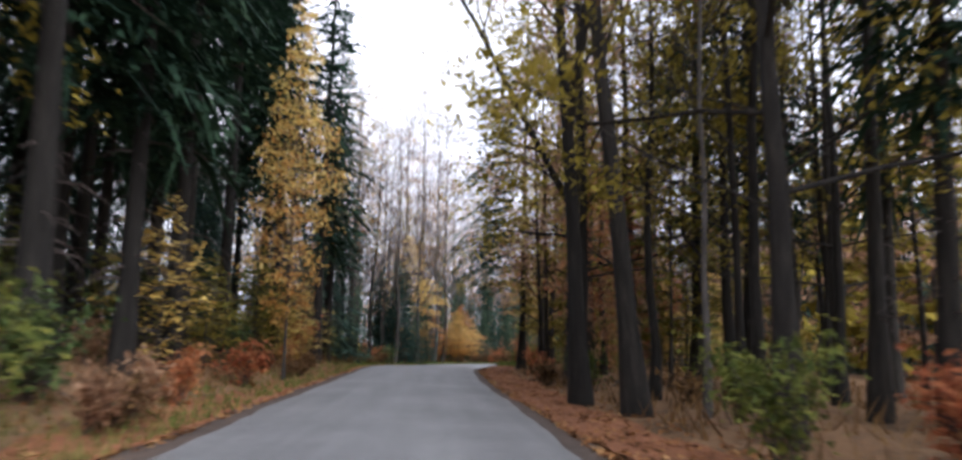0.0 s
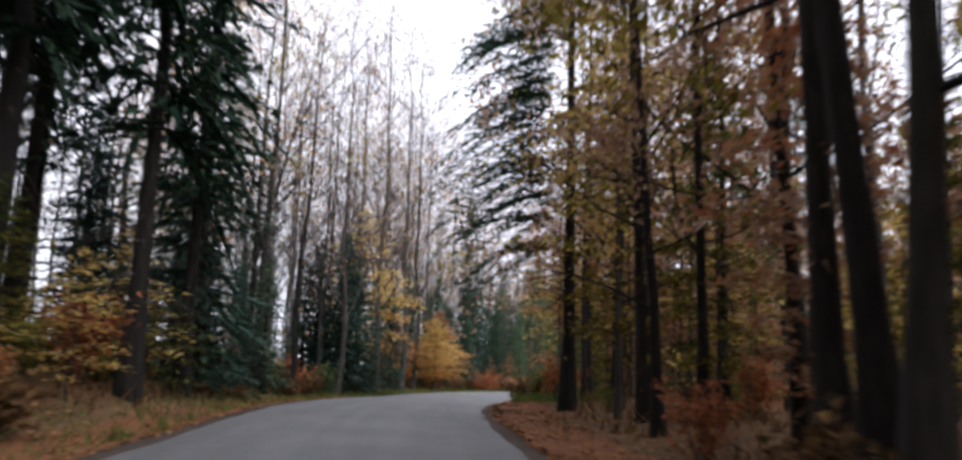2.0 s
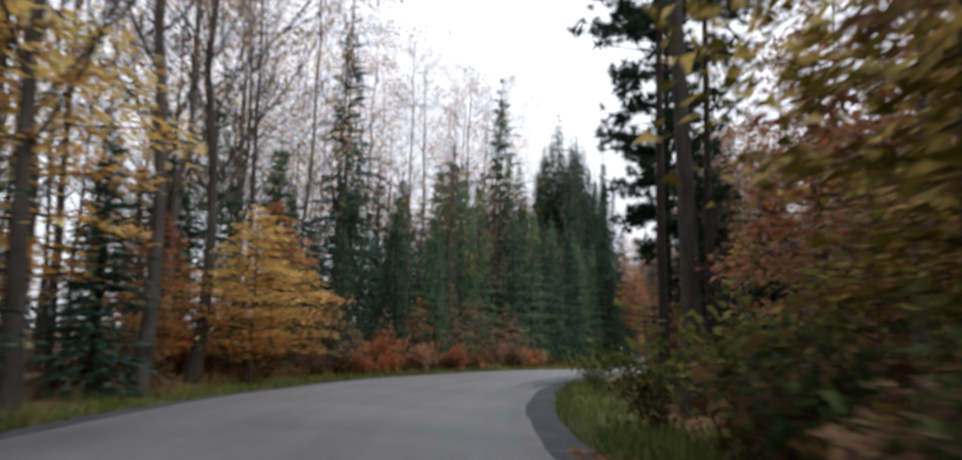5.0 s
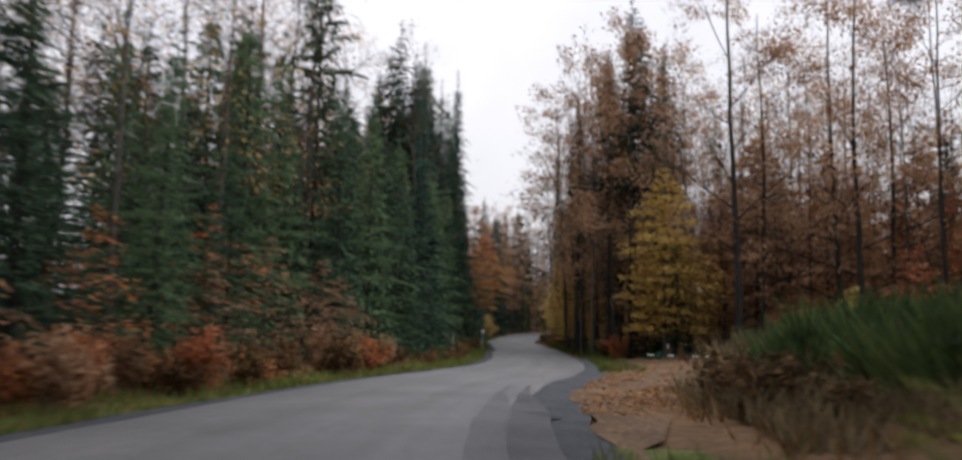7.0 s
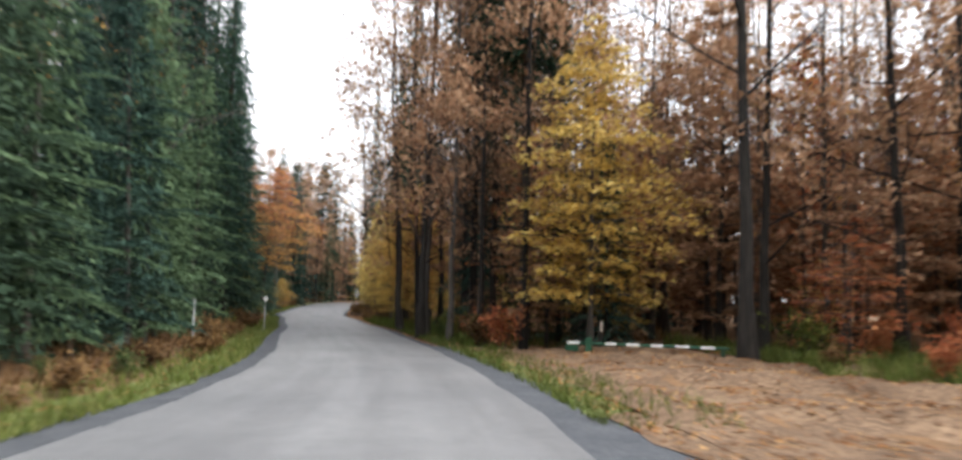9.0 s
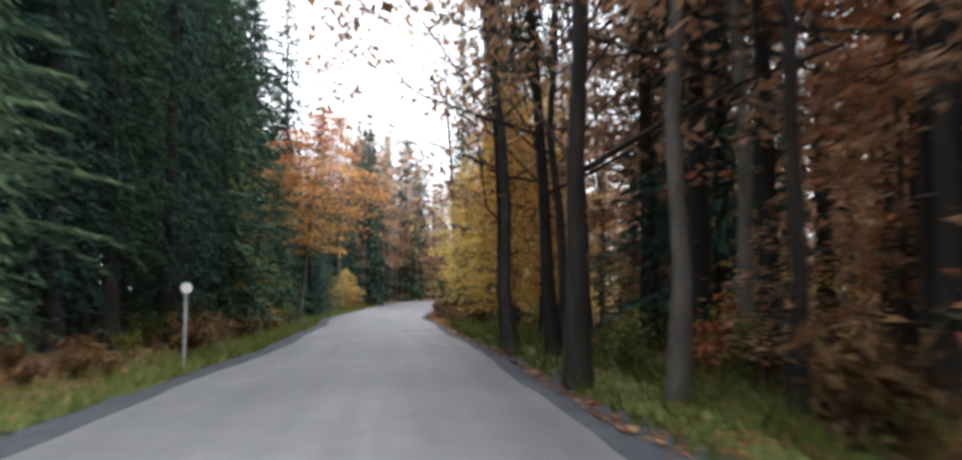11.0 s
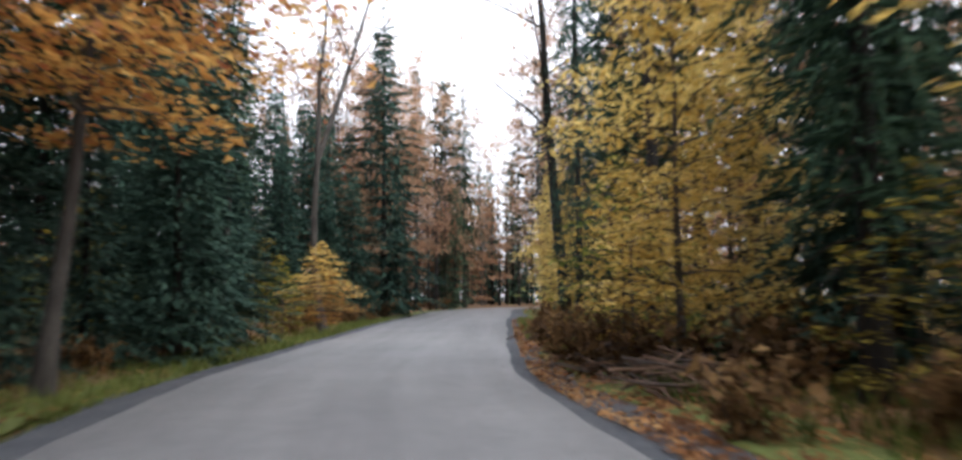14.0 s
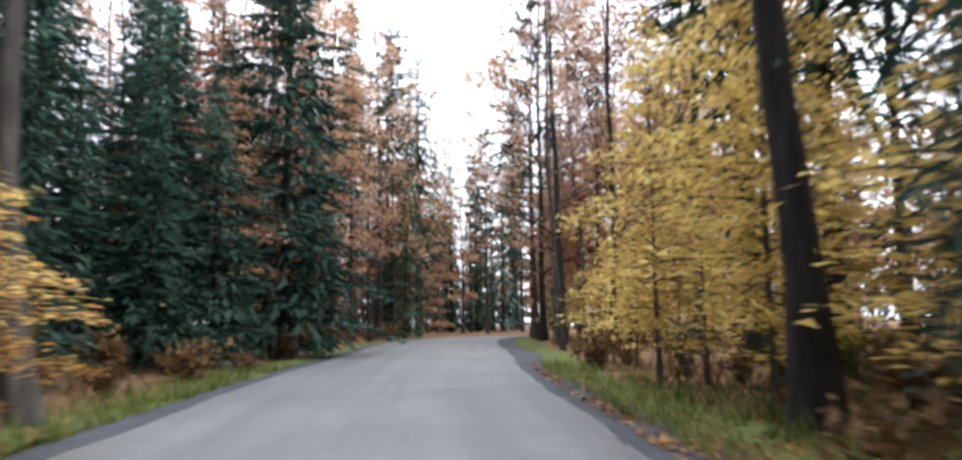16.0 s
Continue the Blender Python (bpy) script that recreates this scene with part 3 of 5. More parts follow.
# kind: (maker, number of makes, label, category); the built height is kept beside each make
KINDS = {
    "spruce": ([lambda i=i: (spruce("spruce_tree", 10 + i, (NEEDLES, NEEDLES_BLUE, NEEDLES)[i], 13.0, 0.03, 2.9 + 0.2 * i, 23, 7, 24, inner=900, droop=0.38), 13.0) for i in range(3)], "dense dark green spruce with boughs down to the ground", "spruce tree"),
    "spruce_dark": ([lambda i=i: (spruce("spruce_tree", 14 + i, NEEDLES_BLUE, 13.0, 0.02, 2.8, 26, 8, 24, inner=1700, size=0.85, thin=0.95, fine=0.9), 13.0) for i in range(2)], "dense bluish dark spruce with boughs to the ground", "spruce tree"),
    "spruce_near": ([lambda i=i: (spruce("spruce_tree", 20 + i, (NEEDLES_YOUNG, NEEDLES)[i], 13.0, 0.02, 3.2, 17, 8, 40, fine=0.85, droop=0.34, inner=2400, size=0.5, thin=0.5), 13.0) for i in range(2)], "dense dark green spruce at the road with drooping boughs", "spruce tree"),
    "spruce_row": ([lambda i=i: (spruce("spruce_tree", 25 + i, (NEEDLES, NEEDLES_BLUE, NEEDLES_YOUNG)[i], 13.0, (0.04, 0.08, 0.05)[i], (3.3, 2.9, 3.1)[i], 17, 8, 40, BARK_GREY, 0.12, fine=0.85, droop=0.36, dead=12, inner=2600, size=0.5, thin=0.5), 13.0) for i in range(3)], "spruce with sweeping layered green boughs beside the road", "spruce tree"),
    "spruce_tall": ([lambda i=i: (spruce("spruce_tree", 30 + i, NEEDLES_OLD_SHADED, 24.0, (0.34, 0.46, 0.24)[i], 3.1, 28, 8, 16, radius=0.22, droop=0.65, dead=22, inner=700, size=1.2), 24.0) for i in range(3)], "tall dark spruce with a bare lower trunk and dead snags", "spruce tree"),
    "pine": ([lambda i=i: (pine("pine_tree", 50 + i, NEEDLES_OLD_SHADED, 20.0, 0.45, 2.8, 26, 12), 20.0) for i in range(2)], "slender pine with bare dark trunk and ragged high crown", "pine tree"),
    "trunk_olive": ([lambda i=i: (broadleaf("beech_tree", 70 + i, OLIVE, 21.0, (0.2, 0.15, 0.12)[i], 0.16, 16, 3.6, 4300, 0.125, BARK_DARK, 2, 0.45, 0.03, split=3, scatter=0.3), 21.0) for i in range(3)], "tall forest tree with dark trunk and olive yellow leaves", "tree"),
    "trunk_rust": ([lambda i=i: (broadleaf("beech_tree", 90 + i, RUST, 20.0, (0.18, 0.14, 0.11)[i], 0.14, 16, 3.4, 4000, 0.13, BARK_DARK, 2, 0.4, 0.03, split=3, scatter=0.3), 20.0) for i in range(3)], "tall beech with dark trunk and rusty brown leaves", "tree"),
    "fork_bare": ([lambda: (broadleaf("forest_tree", 140, BRACKEN, 18.0, 0.15, 0.42, 12, 3.6, 260, 0.09, BARK_GREY, 2, 1.2, 0.05, split=4, fork=0.38), 18.0)], "bare forked tree with crooked grey limbs", "tree"),
    "trunk_bare": ([lambda i=i: (broadleaf("forest_tree", 110 + i, BRACKEN, 20.0, (0.12, 0.16, 0.1)[i], 0.25, 16, 3.0, 340, 0.13, (BARK_GREY, BARK_DARK, BARK_GREY)[i], 2, 1.0, 0.045, split=4), 20.0) for i in range(3)], "slim tree with grey trunk and nearly bare twigs", "tree"),
    "big_trunk": ([lambda i=i: (broadleaf("forest_tree", 130 + i, (OLIVE, RUST, RUST)[i], 24.0, 0.25, (0.3, 0.3, 0.5)[i], 12, 4.4, (4200, 4200, 0)[i], 0.09, (BARK_DARK, BARK_DARK, BARK_GREY)[i], 2, 0.6, 0.02, fork=(0.3, None, None)[i]), 24.0) for i in range(3)], "stout dark trunk of a tall old forest tree", "tree"),
    "beech_gold": ([lambda i=i: (layered("beech_tree", 150 + i, GOLD, 9.0, 0.09, (2.7, 2.5, 3.1)[i], 58, (9000, 6500, 9000)[i], 0.115, (0.11, 0.12, 0.1)[i], simple=True, flat=0.28, second=(None, None, AMBER)[i]), 9.0) for i in range(3)], "young beech with golden yellow leaves in level sprays", "beech tree"),
    "beech_amber": ([lambda i=i: (layered("beech_tree", 170 + i, AMBER, 9.0, 0.09, 2.9, 54, 7000, 0.125, simple=True, flat=0.28, second=(GOLD, ORANGE)[i]), 9.0) for i in range(2)], "young beech with amber and orange leaves", "beech tree"),
    "beech_high": ([lambda: (layered("beech_tree", 180, AMBER, 13.0, 0.12, 3.4, 54, 11000, 0.115, 0.3, second=ORANGE, peak=0.4, simple=True, flat=0.28), 13.0)], "beech with a high crown of orange red leaves", "beech tree"),
    "beech_rust": ([lambda i=i: (layered("beech_tree", 190 + i, RUST, 11.0, 0.1, 2.9, 46, 3900, 0.17, 0.08, simple=True, flat=0.4, second=ORANGE if i == 1 else None), 11.0) for i in range(2)], "beech keeping its rusty brown autumn leaves", "beech tree"),
    "beech_olive": ([lambda i=i: (layered("beech_tree", 210 + i, OLIVE, 10.0, 0.09, 2.8, 44, 4600, 0.15, 0.12, simple=True, flat=0.35, second=LIME if i else GOLD), 10.0) for i in range(2)], "young beech turning from green to yellow", "beech tree"),
    "sapling_gold": ([lambda i=i: (layered("beech_sapling", 310 + i, (GOLD, GOLD)[i], 3.6, 0.035, 1.6, 22, 900, 0.115, 0.1, simple=True), 3.6) for i in range(2)], "slender beech sapling with yellow leaves", "sapling"),
    "sapling_orange": ([lambda i=i: (layered("beech_sapling", 320 + i, (ORANGE, RUST)[i], 3.6, 0.035, 1.6, 22, 900, 0.115, 0.08, simple=True), 3.6) for i in range(2)], "beech sapling with copper orange leaves", "sapling"),
    "sapling_lime": ([lambda i=i: (layered("beech_sapling", 330 + i, (LIME, OLIVE)[i], 3.6, 0.035, 1.6, 22, 900, 0.115, 0.08, simple=True), 3.6) for i in range(2)], "beech sapling with yellow green leaves", "sapling"),
    "shrub_orange": ([lambda i=i: (shrub("shrub", 230 + i, (ORANGE, RUST, ORANGE)[i], 1.4, 0.9, 12, 760, 0.09), 1.4) for i in range(3)], "low beech shrub with coppery orange leaves", "shrub"),
    "shrub_yellow": ([lambda i=i: (shrub("shrub", 240 + i, (GOLD, AMBER)[i], 1.6, 1.0, 12, 760, 0.09), 1.6) for i in range(2)], "bush with bright yellow autumn leaves", "shrub"),
    "shrub_green": ([lambda i=i: (shrub("shrub", 250 + i, (GREEN, LIME)[i], 1.3, 0.9, 12, 760, 0.075), 1.3) for i in range(2)], "low green bush at the forest edge", "shrub"),
    "shrub_brown": ([lambda i=i: (shrub("bracken", 260 + i, BRACKEN, 0.9, 0.8, 9, 340, 0.11), 0.9) for i in range(2)], "clump of withered brown bracken", "bracken"),
    "broom": ([lambda i=i: (broom("broom_bush", 270 + i, GREEN, 1.9, 1.1, 1100), 1.9) for i in range(2)], "dense green broom bush beside the road", "bush"),
    "broom_dry": ([lambda i=i: (broom("broom_bush", 280 + i, STRAW, 1.7, 1.0, 900), 1.7) for i in range(2)], "withered straw brown bush beside the road", "bush"),
    "pine_low": ([lambda: (pine("pine_tree", 58, NEEDLES_OLD_SHADED, 19.0, 0.24, 3.6, 64, 34, 0.17), 19.0)], "dark pine with clumped boughs and a slim trunk", "pine tree"),
    "spruce_hang": ([lambda i=i: (spruce("spruce_tree", 380 + i, (NEEDLES_BLUE, NEEDLES_OLD_SHADED)[i], 24.0, (0.07, 0.12)[i], 3.3, 36, 9, 28, radius=0.24, droop=0.75, dead=20, fine=0.7, inner=3000, size=0.5, thin=0.58), 24.0) for i in range(2)], "tall spruce with low hanging dark boughs", "spruce tree"),
    "spruce_over": ([lambda: (spruce("spruce_tree", 400, NEEDLES_OLD_SHADED, 25.0, 0.2, 5.3, 36, 8, 34, radius=0.22, droop=0.66, dead=16, fine=0.6, inner=0, sector=math.pi, bare=0.2, thin=0.8), 25.0)], "tall spruce with boughs hanging over the road", "spruce tree"),
    "birch": ([lambda i=i: (broadleaf("birch_tree", 390 + i, (AMBER, BRACKEN)[i], 20.0, (0.11, 0.15)[i], 0.16, 24, 3.6, 2600, 0.075, BARK_GREY, 2, 1.1, 0.06, split=5), 20.0) for i in range(2)], "slim birch with a haze of fine bare twigs", "birch tree"),
    "far_spruce": ([lambda i=i: (spruce("spruce_tree", 340 + i, (NEEDLES_BLUE, NEEDLES)[i], 17.0, 0.05, 2.9, 17, 6, 4, fine=1.6, inner=260, size=2.0), 17.0) for i in range(2)], "dark spruce deep in the forest", "spruce tree"),
    "far_rust": ([lambda i=i: (layered("beech_tree", 350 + i, RUST, 14.0, 0.12, 3.4, 18, 820, 0.44, 0.04, flat=0.5, simple=True), 14.0) for i in range(2)], "rusty brown beech deep in the forest", "beech tree"),
    "far_olive": ([lambda i=i: (layered("beech_tree", 360 + i, (OLIVE, OLIVE)[i], 13.0, 0.12, 3.4, 18, 820, 0.44, 0.04, flat=0.5, simple=True), 13.0) for i in range(2)], "yellowing beech deep in the forest", "beech tree"),
    "far_bare": ([lambda i=i: (broadleaf("forest_tree", 370 + i, BRACKEN, 19.0, 0.13, 0.25, 11, 3.4, 160, 0.2, (BARK_GREY, BARK_DARK)[i], 2, 1.0, 0.045, split=4), 19.0) for i in range(2)], "slim nearly bare tree deep in the forest", "tree"),
}
POOL, SPOTS, FAR = {}, [], []


def plant(kind, x, y, height, make=None, spin=None, lean=(0, 0), wide=1.0, label="", sink=0.05):
    """Sets one tree or bush of a kind on the ground, to that height."""
    makers, text, category = KINDS[kind]
    chance = random.Random(int(x * 97 + y * 131))
    i = chance.randrange(len(makers)) if make is None else make
    k = (kind, i)
    if kind.startswith("far_"):
        FAR.append((k, x, y, height, chance.uniform(0, 360) if spin is None else spin, wide))
        SPOTS.append((x, y))
        return None
    fresh = k not in POOL
    if fresh:
        ob, built = makers[i]()
        POOL[k] = [ob, built, None]
    first, built, scale = POOL[k]
    f = height / built
    size = (f * wide, f * wide, f)
    spin = chance.uniform(0, 360) if spin is None else spin
    m = pose(x, y, ground_at(x, y) - sink, lean[0], lean[1], 0) @ pose(0, 0, 0, 0, 0, spin) @ Matrix.Diagonal((*size, 1))
    if fresh:
        first.matrix_basis = m
        POOL[k][2] = size
        ob = first
    else:
        ob = copy_thing(first, m @ Matrix.Diagonal((1 / scale[0], 1 / scale[1], 1 / scale[2], 1)))
    tagged(ob, label or text, category, "trees of the forest" if height > 3 else "bushes along the road")
    SPOTS.append((x, y))
    return ob


def far_woods():
    """All trees deep in the forest, too many to tell apart, as one mesh."""
    shapes, coords, loops, slots, mats, start = {}, [], [], [], [], 0
    for k, x, y, height, spin, wide in FAR:
        if k not in shapes:
            ob, built = KINDS[k[0]][0][k[1]]()
            bits = []
            for child in ob.children:
                me = child.data
                me.calc_loop_triangles()
                v, f = np.empty(3 * len(me.vertices)), np.empty(3 * len(me.loop_triangles), np.int32)
                me.vertices.foreach_get("co", v), me.loop_triangles.foreach_get("vertices", f)
                mat = me.materials[0]
                if mat not in mats:
                    mats.append(mat)
                bits.append((v.reshape(-1, 3), f, mats.index(mat)))
                bpy.data.objects.remove(child)
            bpy.data.objects.remove(ob)
            shapes[k] = bits, built
        bits, built = shapes[k]
        f, c, sn = height / built, math.cos(radians(spin)), math.sin(radians(spin))
        turn = np.array([[c * wide, -sn * wide, 0], [sn * wide, c * wide, 0], [0, 0, 1]]) * f
        for v, tri, slot in bits:
            coords.append(v @ turn.T + (x, y, ground_at(x, y) - 0.1))
            loops.append(tri + start)
            slots.append(np.full(len(tri) // 3, slot, np.int32))
            start += len(v)
    coords, loops, slots = np.concatenate(coords), np.concatenate(loops), np.concatenate(slots)
    me = bpy.data.meshes.new("far_woods")
    me.vertices.add(len(coords)), me.loops.add(len(loops)), me.polygons.add(len(slots))
    me.vertices.foreach_set("co", coords.astype(np.float32).ravel())
    me.loops.foreach_set("vertex_index", loops)
    me.polygons.foreach_set("loop_start", np.arange(len(slots), dtype=np.int32) * 3)
    for m in mats:
        me.materials.append(m)
    me.polygons.foreach_set("material_index", slots)
    me.update(calc_edges=True)
    return tagged(new("far_woods", me), "mixed autumn forest of spruce and beech in the distance", "forest", kind="stuff")


def fill_box(count, x0, x1, y0, y1, mix, gap=2.0, heights=None):
    """A stand of trees within a rectangle of the plan, clear of the road."""
    kinds, weights = zip(*mix)
    random.seed(int(x0 * 31 + x1 * 17 + y0 * 7 + y1 * 3) + 5)
    done = tries = 0
    while done < count and tries < count * 12:
        tries += 1
        x, y = random.uniform(x0, x1), random.uniform(y0, y1)
        _, dd, w, _ = near_road(x, y)
        if abs(dd[0]) - w[0] < 3.5 or any((x - a) ** 2 + (y - b) ** 2 < gap * gap for a, b in SPOTS):
            continue
        kind = random.choices(kinds, weights)[0]
        plant(kind, x, y, random.uniform(*(heights or TALL)[kind]), wide=random.uniform(0.85, 1.15))
        done += 1


def plant_road(kind, s, d, height, **more):
    return plant(kind, *on_road(s, d), height, **more)


def fill(count, s0, s1, d0, d1, mix, gap=1.3, side=1, heights=None):
    """A stand of mixed trees between s0 and s1 along the road and d0 to d1 beyond its edge, to the left (side 1) or right (-1)."""
    kinds, weights = zip(*mix)
    random.seed(int(s0 * 31 + s1 * 17 + d0 * 70 + d1 * 30 + side * 500) + 3)
    done = tries = 0
    while done < count and tries < count * 12:
        tries += 1
        s, out = random.uniform(s0, s1), d0 + (d1 - d0) * random.random() ** 1.15
        x, y = on_road(s, side * (float(np.interp(s, ALONG, LINE_W)) + out))
        _, dd, w, _ = near_road(x, y)
        if abs(dd[0]) - w[0] < d0 * 0.8 or any((x - a) ** 2 + (y - b) ** 2 < gap * gap for a, b in SPOTS):
            continue
        kind = random.choices(kinds, weights)[0]
        lo, hi = (heights or TALL)[kind]
        plant(kind, x, y, random.uniform(lo, hi), wide=random.uniform(0.85, 1.15), lean=(random.gauss(0, 1.2), random.gauss(0, 1.2)))
        done += 1


TALL = {"spruce": (11, 18), "spruce_tall": (21, 28), "pine": (17, 22), "trunk_olive": (17, 24), "trunk_rust": (16, 23), "trunk_bare": (15, 22), "big_trunk": (22, 27),
        "beech_gold": (6, 10), "beech_amber": (5, 9), "beech_rust": (8, 13), "beech_olive": (7, 12),
        "sapling_gold": (2.2, 5.0), "sapling_orange": (2.0, 4.5), "sapling_lime": (2.0, 4.5), "spruce_row": (8, 12.5), "spruce_hang": (20, 25), "birch": (16, 22), "far_spruce": (13, 21), "far_rust": (11, 19), "far_olive": (10, 17), "far_bare": (17, 24),
        "shrub_orange": (0.9, 1.8), "shrub_yellow": (1.0, 2.2), "shrub_green": (0.7, 1.7), "shrub_brown": (0.5, 1.1), "broom": (1.4, 2.3)}

# ---- ground, road, shoulders and verges ----


def ground_sheet():
    fine_x, fine_y = np.arange(-46, 112, 1.15), np.arange(-26, 246, 1.15)
    xs = np.r_[[-3000, -1200, -500, -220, -120, -80, -60], fine_x, [118, 130, 150, 190, 280, 600, 1300, 3000]]
    ys = np.r_[[-3000, -1200, -500, -200, -90, -50, -35], fine_y, [255, 275, 320, 420, 700, 1400, 3000]]
    gx, gy = np.meshgrid(xs, ys)
    z = ground_height(gx.ravel(), gy.ravel())
    _, d, w, _ = near_road(gx.ravel(), gy.ravel())
    z -= 0.06 * (1 - ease(np.abs(d) - w, 1.1, 2.3))
    nx, ny = len(xs), len(ys)
    i = np.arange(nx * ny).reshape(ny, nx)
    quads = np.stack([i[:-1, :-1], i[:-1, 1:], i[1:, 1:], i[1:, :-1]], -1).reshape(-1, 4)
    ob = part("ground", np.column_stack([gx.ravel(), gy.ravel(), z]), quads, SOIL, smooth=True)
    return tagged(ob, "brown forest floor covered with fallen leaves", "ground", kind="structure")


def ribbon(name, s0, s1, edges, lift, mat, label, category, step=1.0, wobble=0.0, over_ground=False, kind="structure", taper=0.0, calm=False):
    """A strip along the road between lateral lines; edges gives, for the half width w, metres left of the middle."""
    ss = np.arange(s0, s1, step)
    rng = np.random.default_rng(int(abs(s0) * 7 + s1))
    verts, flat, n = [], [], None
    phase = rng.uniform(0, 6, 8)
    for s in ss:
        w = float(np.interp(s, ALONG, LINE_W))
        row = edges(w)
        n = len(row)
        for j, d in enumerate(row):
            if taper:
                inner = min(row, key=abs)
                d = inner + (d - inner) * float(ease(s, s0, s0 + taper) * (1 - ease(s, s1 - taper, s1)) + 0.02)
            if wobble and (j == 0 and abs(row[0]) > abs(row[-1]) or not calm and j in (0, n - 1)):
                d += wobble * (math.sin(s * 0.9 + phase[j % 8]) * 0.5 + math.sin(s * 2.3 + phase[(j + 3) % 8]) * 0.35 + math.sin(s * 0.31 + phase[5]) * 0.5)
            x, y = on_road(s, d)
            z = ground_at(x, y) if over_ground else float(np.interp(s, ALONG, LINE_Z)) + 0.03 * (1 - (d / w) ** 2)
            verts.append((x, y, z + lift))
            flat.append((d, s))
    faces = [(i * n + j, (i + 1) * n + j, (i + 1) * n + j + 1, i * n + j + 1) for i in range(len(ss) - 1) for j in range(n - 1)]
    faces = [f[::-1] for f in faces]
    ob = part(name, verts, faces, mat, smooth=True)
    index = np.empty(len(ob.data.loops), np.int32)
    ob.data.loops.foreach_get("vertex_index", index)
    ob.data.uv_layers.new(name="lengthwise").data.foreach_set("uv", np.array(flat, np.float32)[index].ravel())
    return tagged(ob, label, category, kind=kind)


ground_sheet()
ribbon("road", -39, 235, lambda w: np.linspace(-w, w, 9), 0.0, ASPHALT, "narrow worn grey asphalt road through the forest", "road", wobble=0.06)
for s0, s1, near_w, far_w, edge_mat in ((-39, 64, 0.5, 0.5, EARTH), (63.5, 235, 0.75, 1.05, GRAVEL)):
    ribbon("road_shoulder", s0, s1, lambda w, q=near_w: [w - 0.15, w + 0.5 * q, w + q], 0.014, edge_mat, "dark earth and gravel shoulder along the asphalt", "shoulder", wobble=0.12, over_ground=True)
    ribbon("road_shoulder", s0, s1, lambda w, q=far_w: [-w - q, -w - 0.5 * q, -w + 0.15], 0.014, edge_mat, "dark earth and gravel shoulder along the asphalt", "shoulder", wobble=0.12, over_ground=True)
ribbon("verge", -39, 62, lambda w: [-w - 2.0, -w - 1.2, -w - 0.45], 0.03, VERGE_LEAVES, "verge strewn with reddish fallen leaves", "verge", wobble=0.3, over_ground=True)
for s0, s1, ground_mat, text in ((62, 89, VERGE_GREEN, "mossy grass verge beside the road"), (85, 114, TRACK, "leaf strewn edge between road and forest track"), (111, 235, VERGE_GREEN, "mossy grass verge beside the road")):
    ribbon("verge", s0, s1, lambda w: [-w - 2.0, -w - 1.4, -w - 0.9], 0.03, ground_mat, text, "verge", wobble=0.25, over_ground=True, taper=7.0 if ground_mat is TRACK else 1.5)
ribbon("verge", -39, 60, lambda w: [w + 0.45, w + 1.0, w + 1.7], 0.03, VERGE_LEAVES, "verge strewn with fallen leaves and dry grass", "verge", wobble=0.25, over_ground=True)
ribbon("verge", 60, 235, lambda w: [w + 0.65, w + 1.0, w + 1.6], 0.03, VERGE_GREEN, "green grass verge beside the road", "verge", wobble=0.2, over_ground=True)
ribbon("forest_track", 98, 128, lambda w: np.linspace(-w - 9.5, -w - 1.5, 13), 0.042, TRACK, "forest track strewn with pale fallen leaves", "track", step=0.5, wobble=0.5, over_ground=True, taper=7.0, calm=True)
for inner, outer, patch_mat in ((0.3, -0.3, ASPHALT_DARK), (0.75, 0.29, ASPHALT_GREY)):
    ribbon("asphalt_patch", 79, 99, lambda w, a=inner, b=outer: [-w + b, -w + (a + b) / 2, -w + a], 0.018, patch_mat, "dark patched asphalt along the road edge", "asphalt", step=0.4, wobble=0.04, taper=8.0)

# ---- single trees and bushes that stand out, stretch by stretch ----
# straight stretch, right of the road
plant("spruce_over", 1.9, 46.4, 25, make=0, spin=0)
plant("big_trunk", 2.4, 20.9, 24, make=0, lean=(0, -4))
plant("big_trunk", 3.3, 18.0, 25, make=1, lean=(0, -6))
plant("big_trunk", 3.7, 31.7, 24, make=0, lean=(0, -5), spin=160, label="stout forked dark trunk of an old forest tree")
plant("big_trunk", 4.0, 33.6, 23, make=1, lean=(0, -2))
plant("trunk_olive", 7.7, 25.8, 22, make=0)
plant("trunk_rust", 3.7, 47.9, 21, make=0)
plant("trunk_rust", 3.2, 51.6, 16, make=1)
plant("trunk_bare", 4.8, 48.4, 20, make=1)
for x, y, h in ((3.1, 27.0, 21), (4.7, 36.4, 22), (3.0, 41.2, 21), (5.6, 30.4, 23), (6.4, 20.2, 23)):
    plant("trunk_olive", x, y, h, lean=(0, -2))
plant("trunk_olive", 4.6, 12.5, 22, make=0, lean=(0, -4))
plant("trunk_olive", 5.9, 15.6, 21, make=1, lean=(0, -3))
plant("trunk_bare", 4.9, 24.0, 20, make=1)
plant("trunk_bare", 5.4, 38.0, 21, make=1)
plant("trunk_rust", 3.9, 39.5, 20, make=1)
plant("trunk_olive", 3.6, 53.0, 20, make=1)
plant("beech_olive", 4.1, 60.4, 9, make=0)
plant("beech_olive", 5.4, 57.0, 11, make=0)
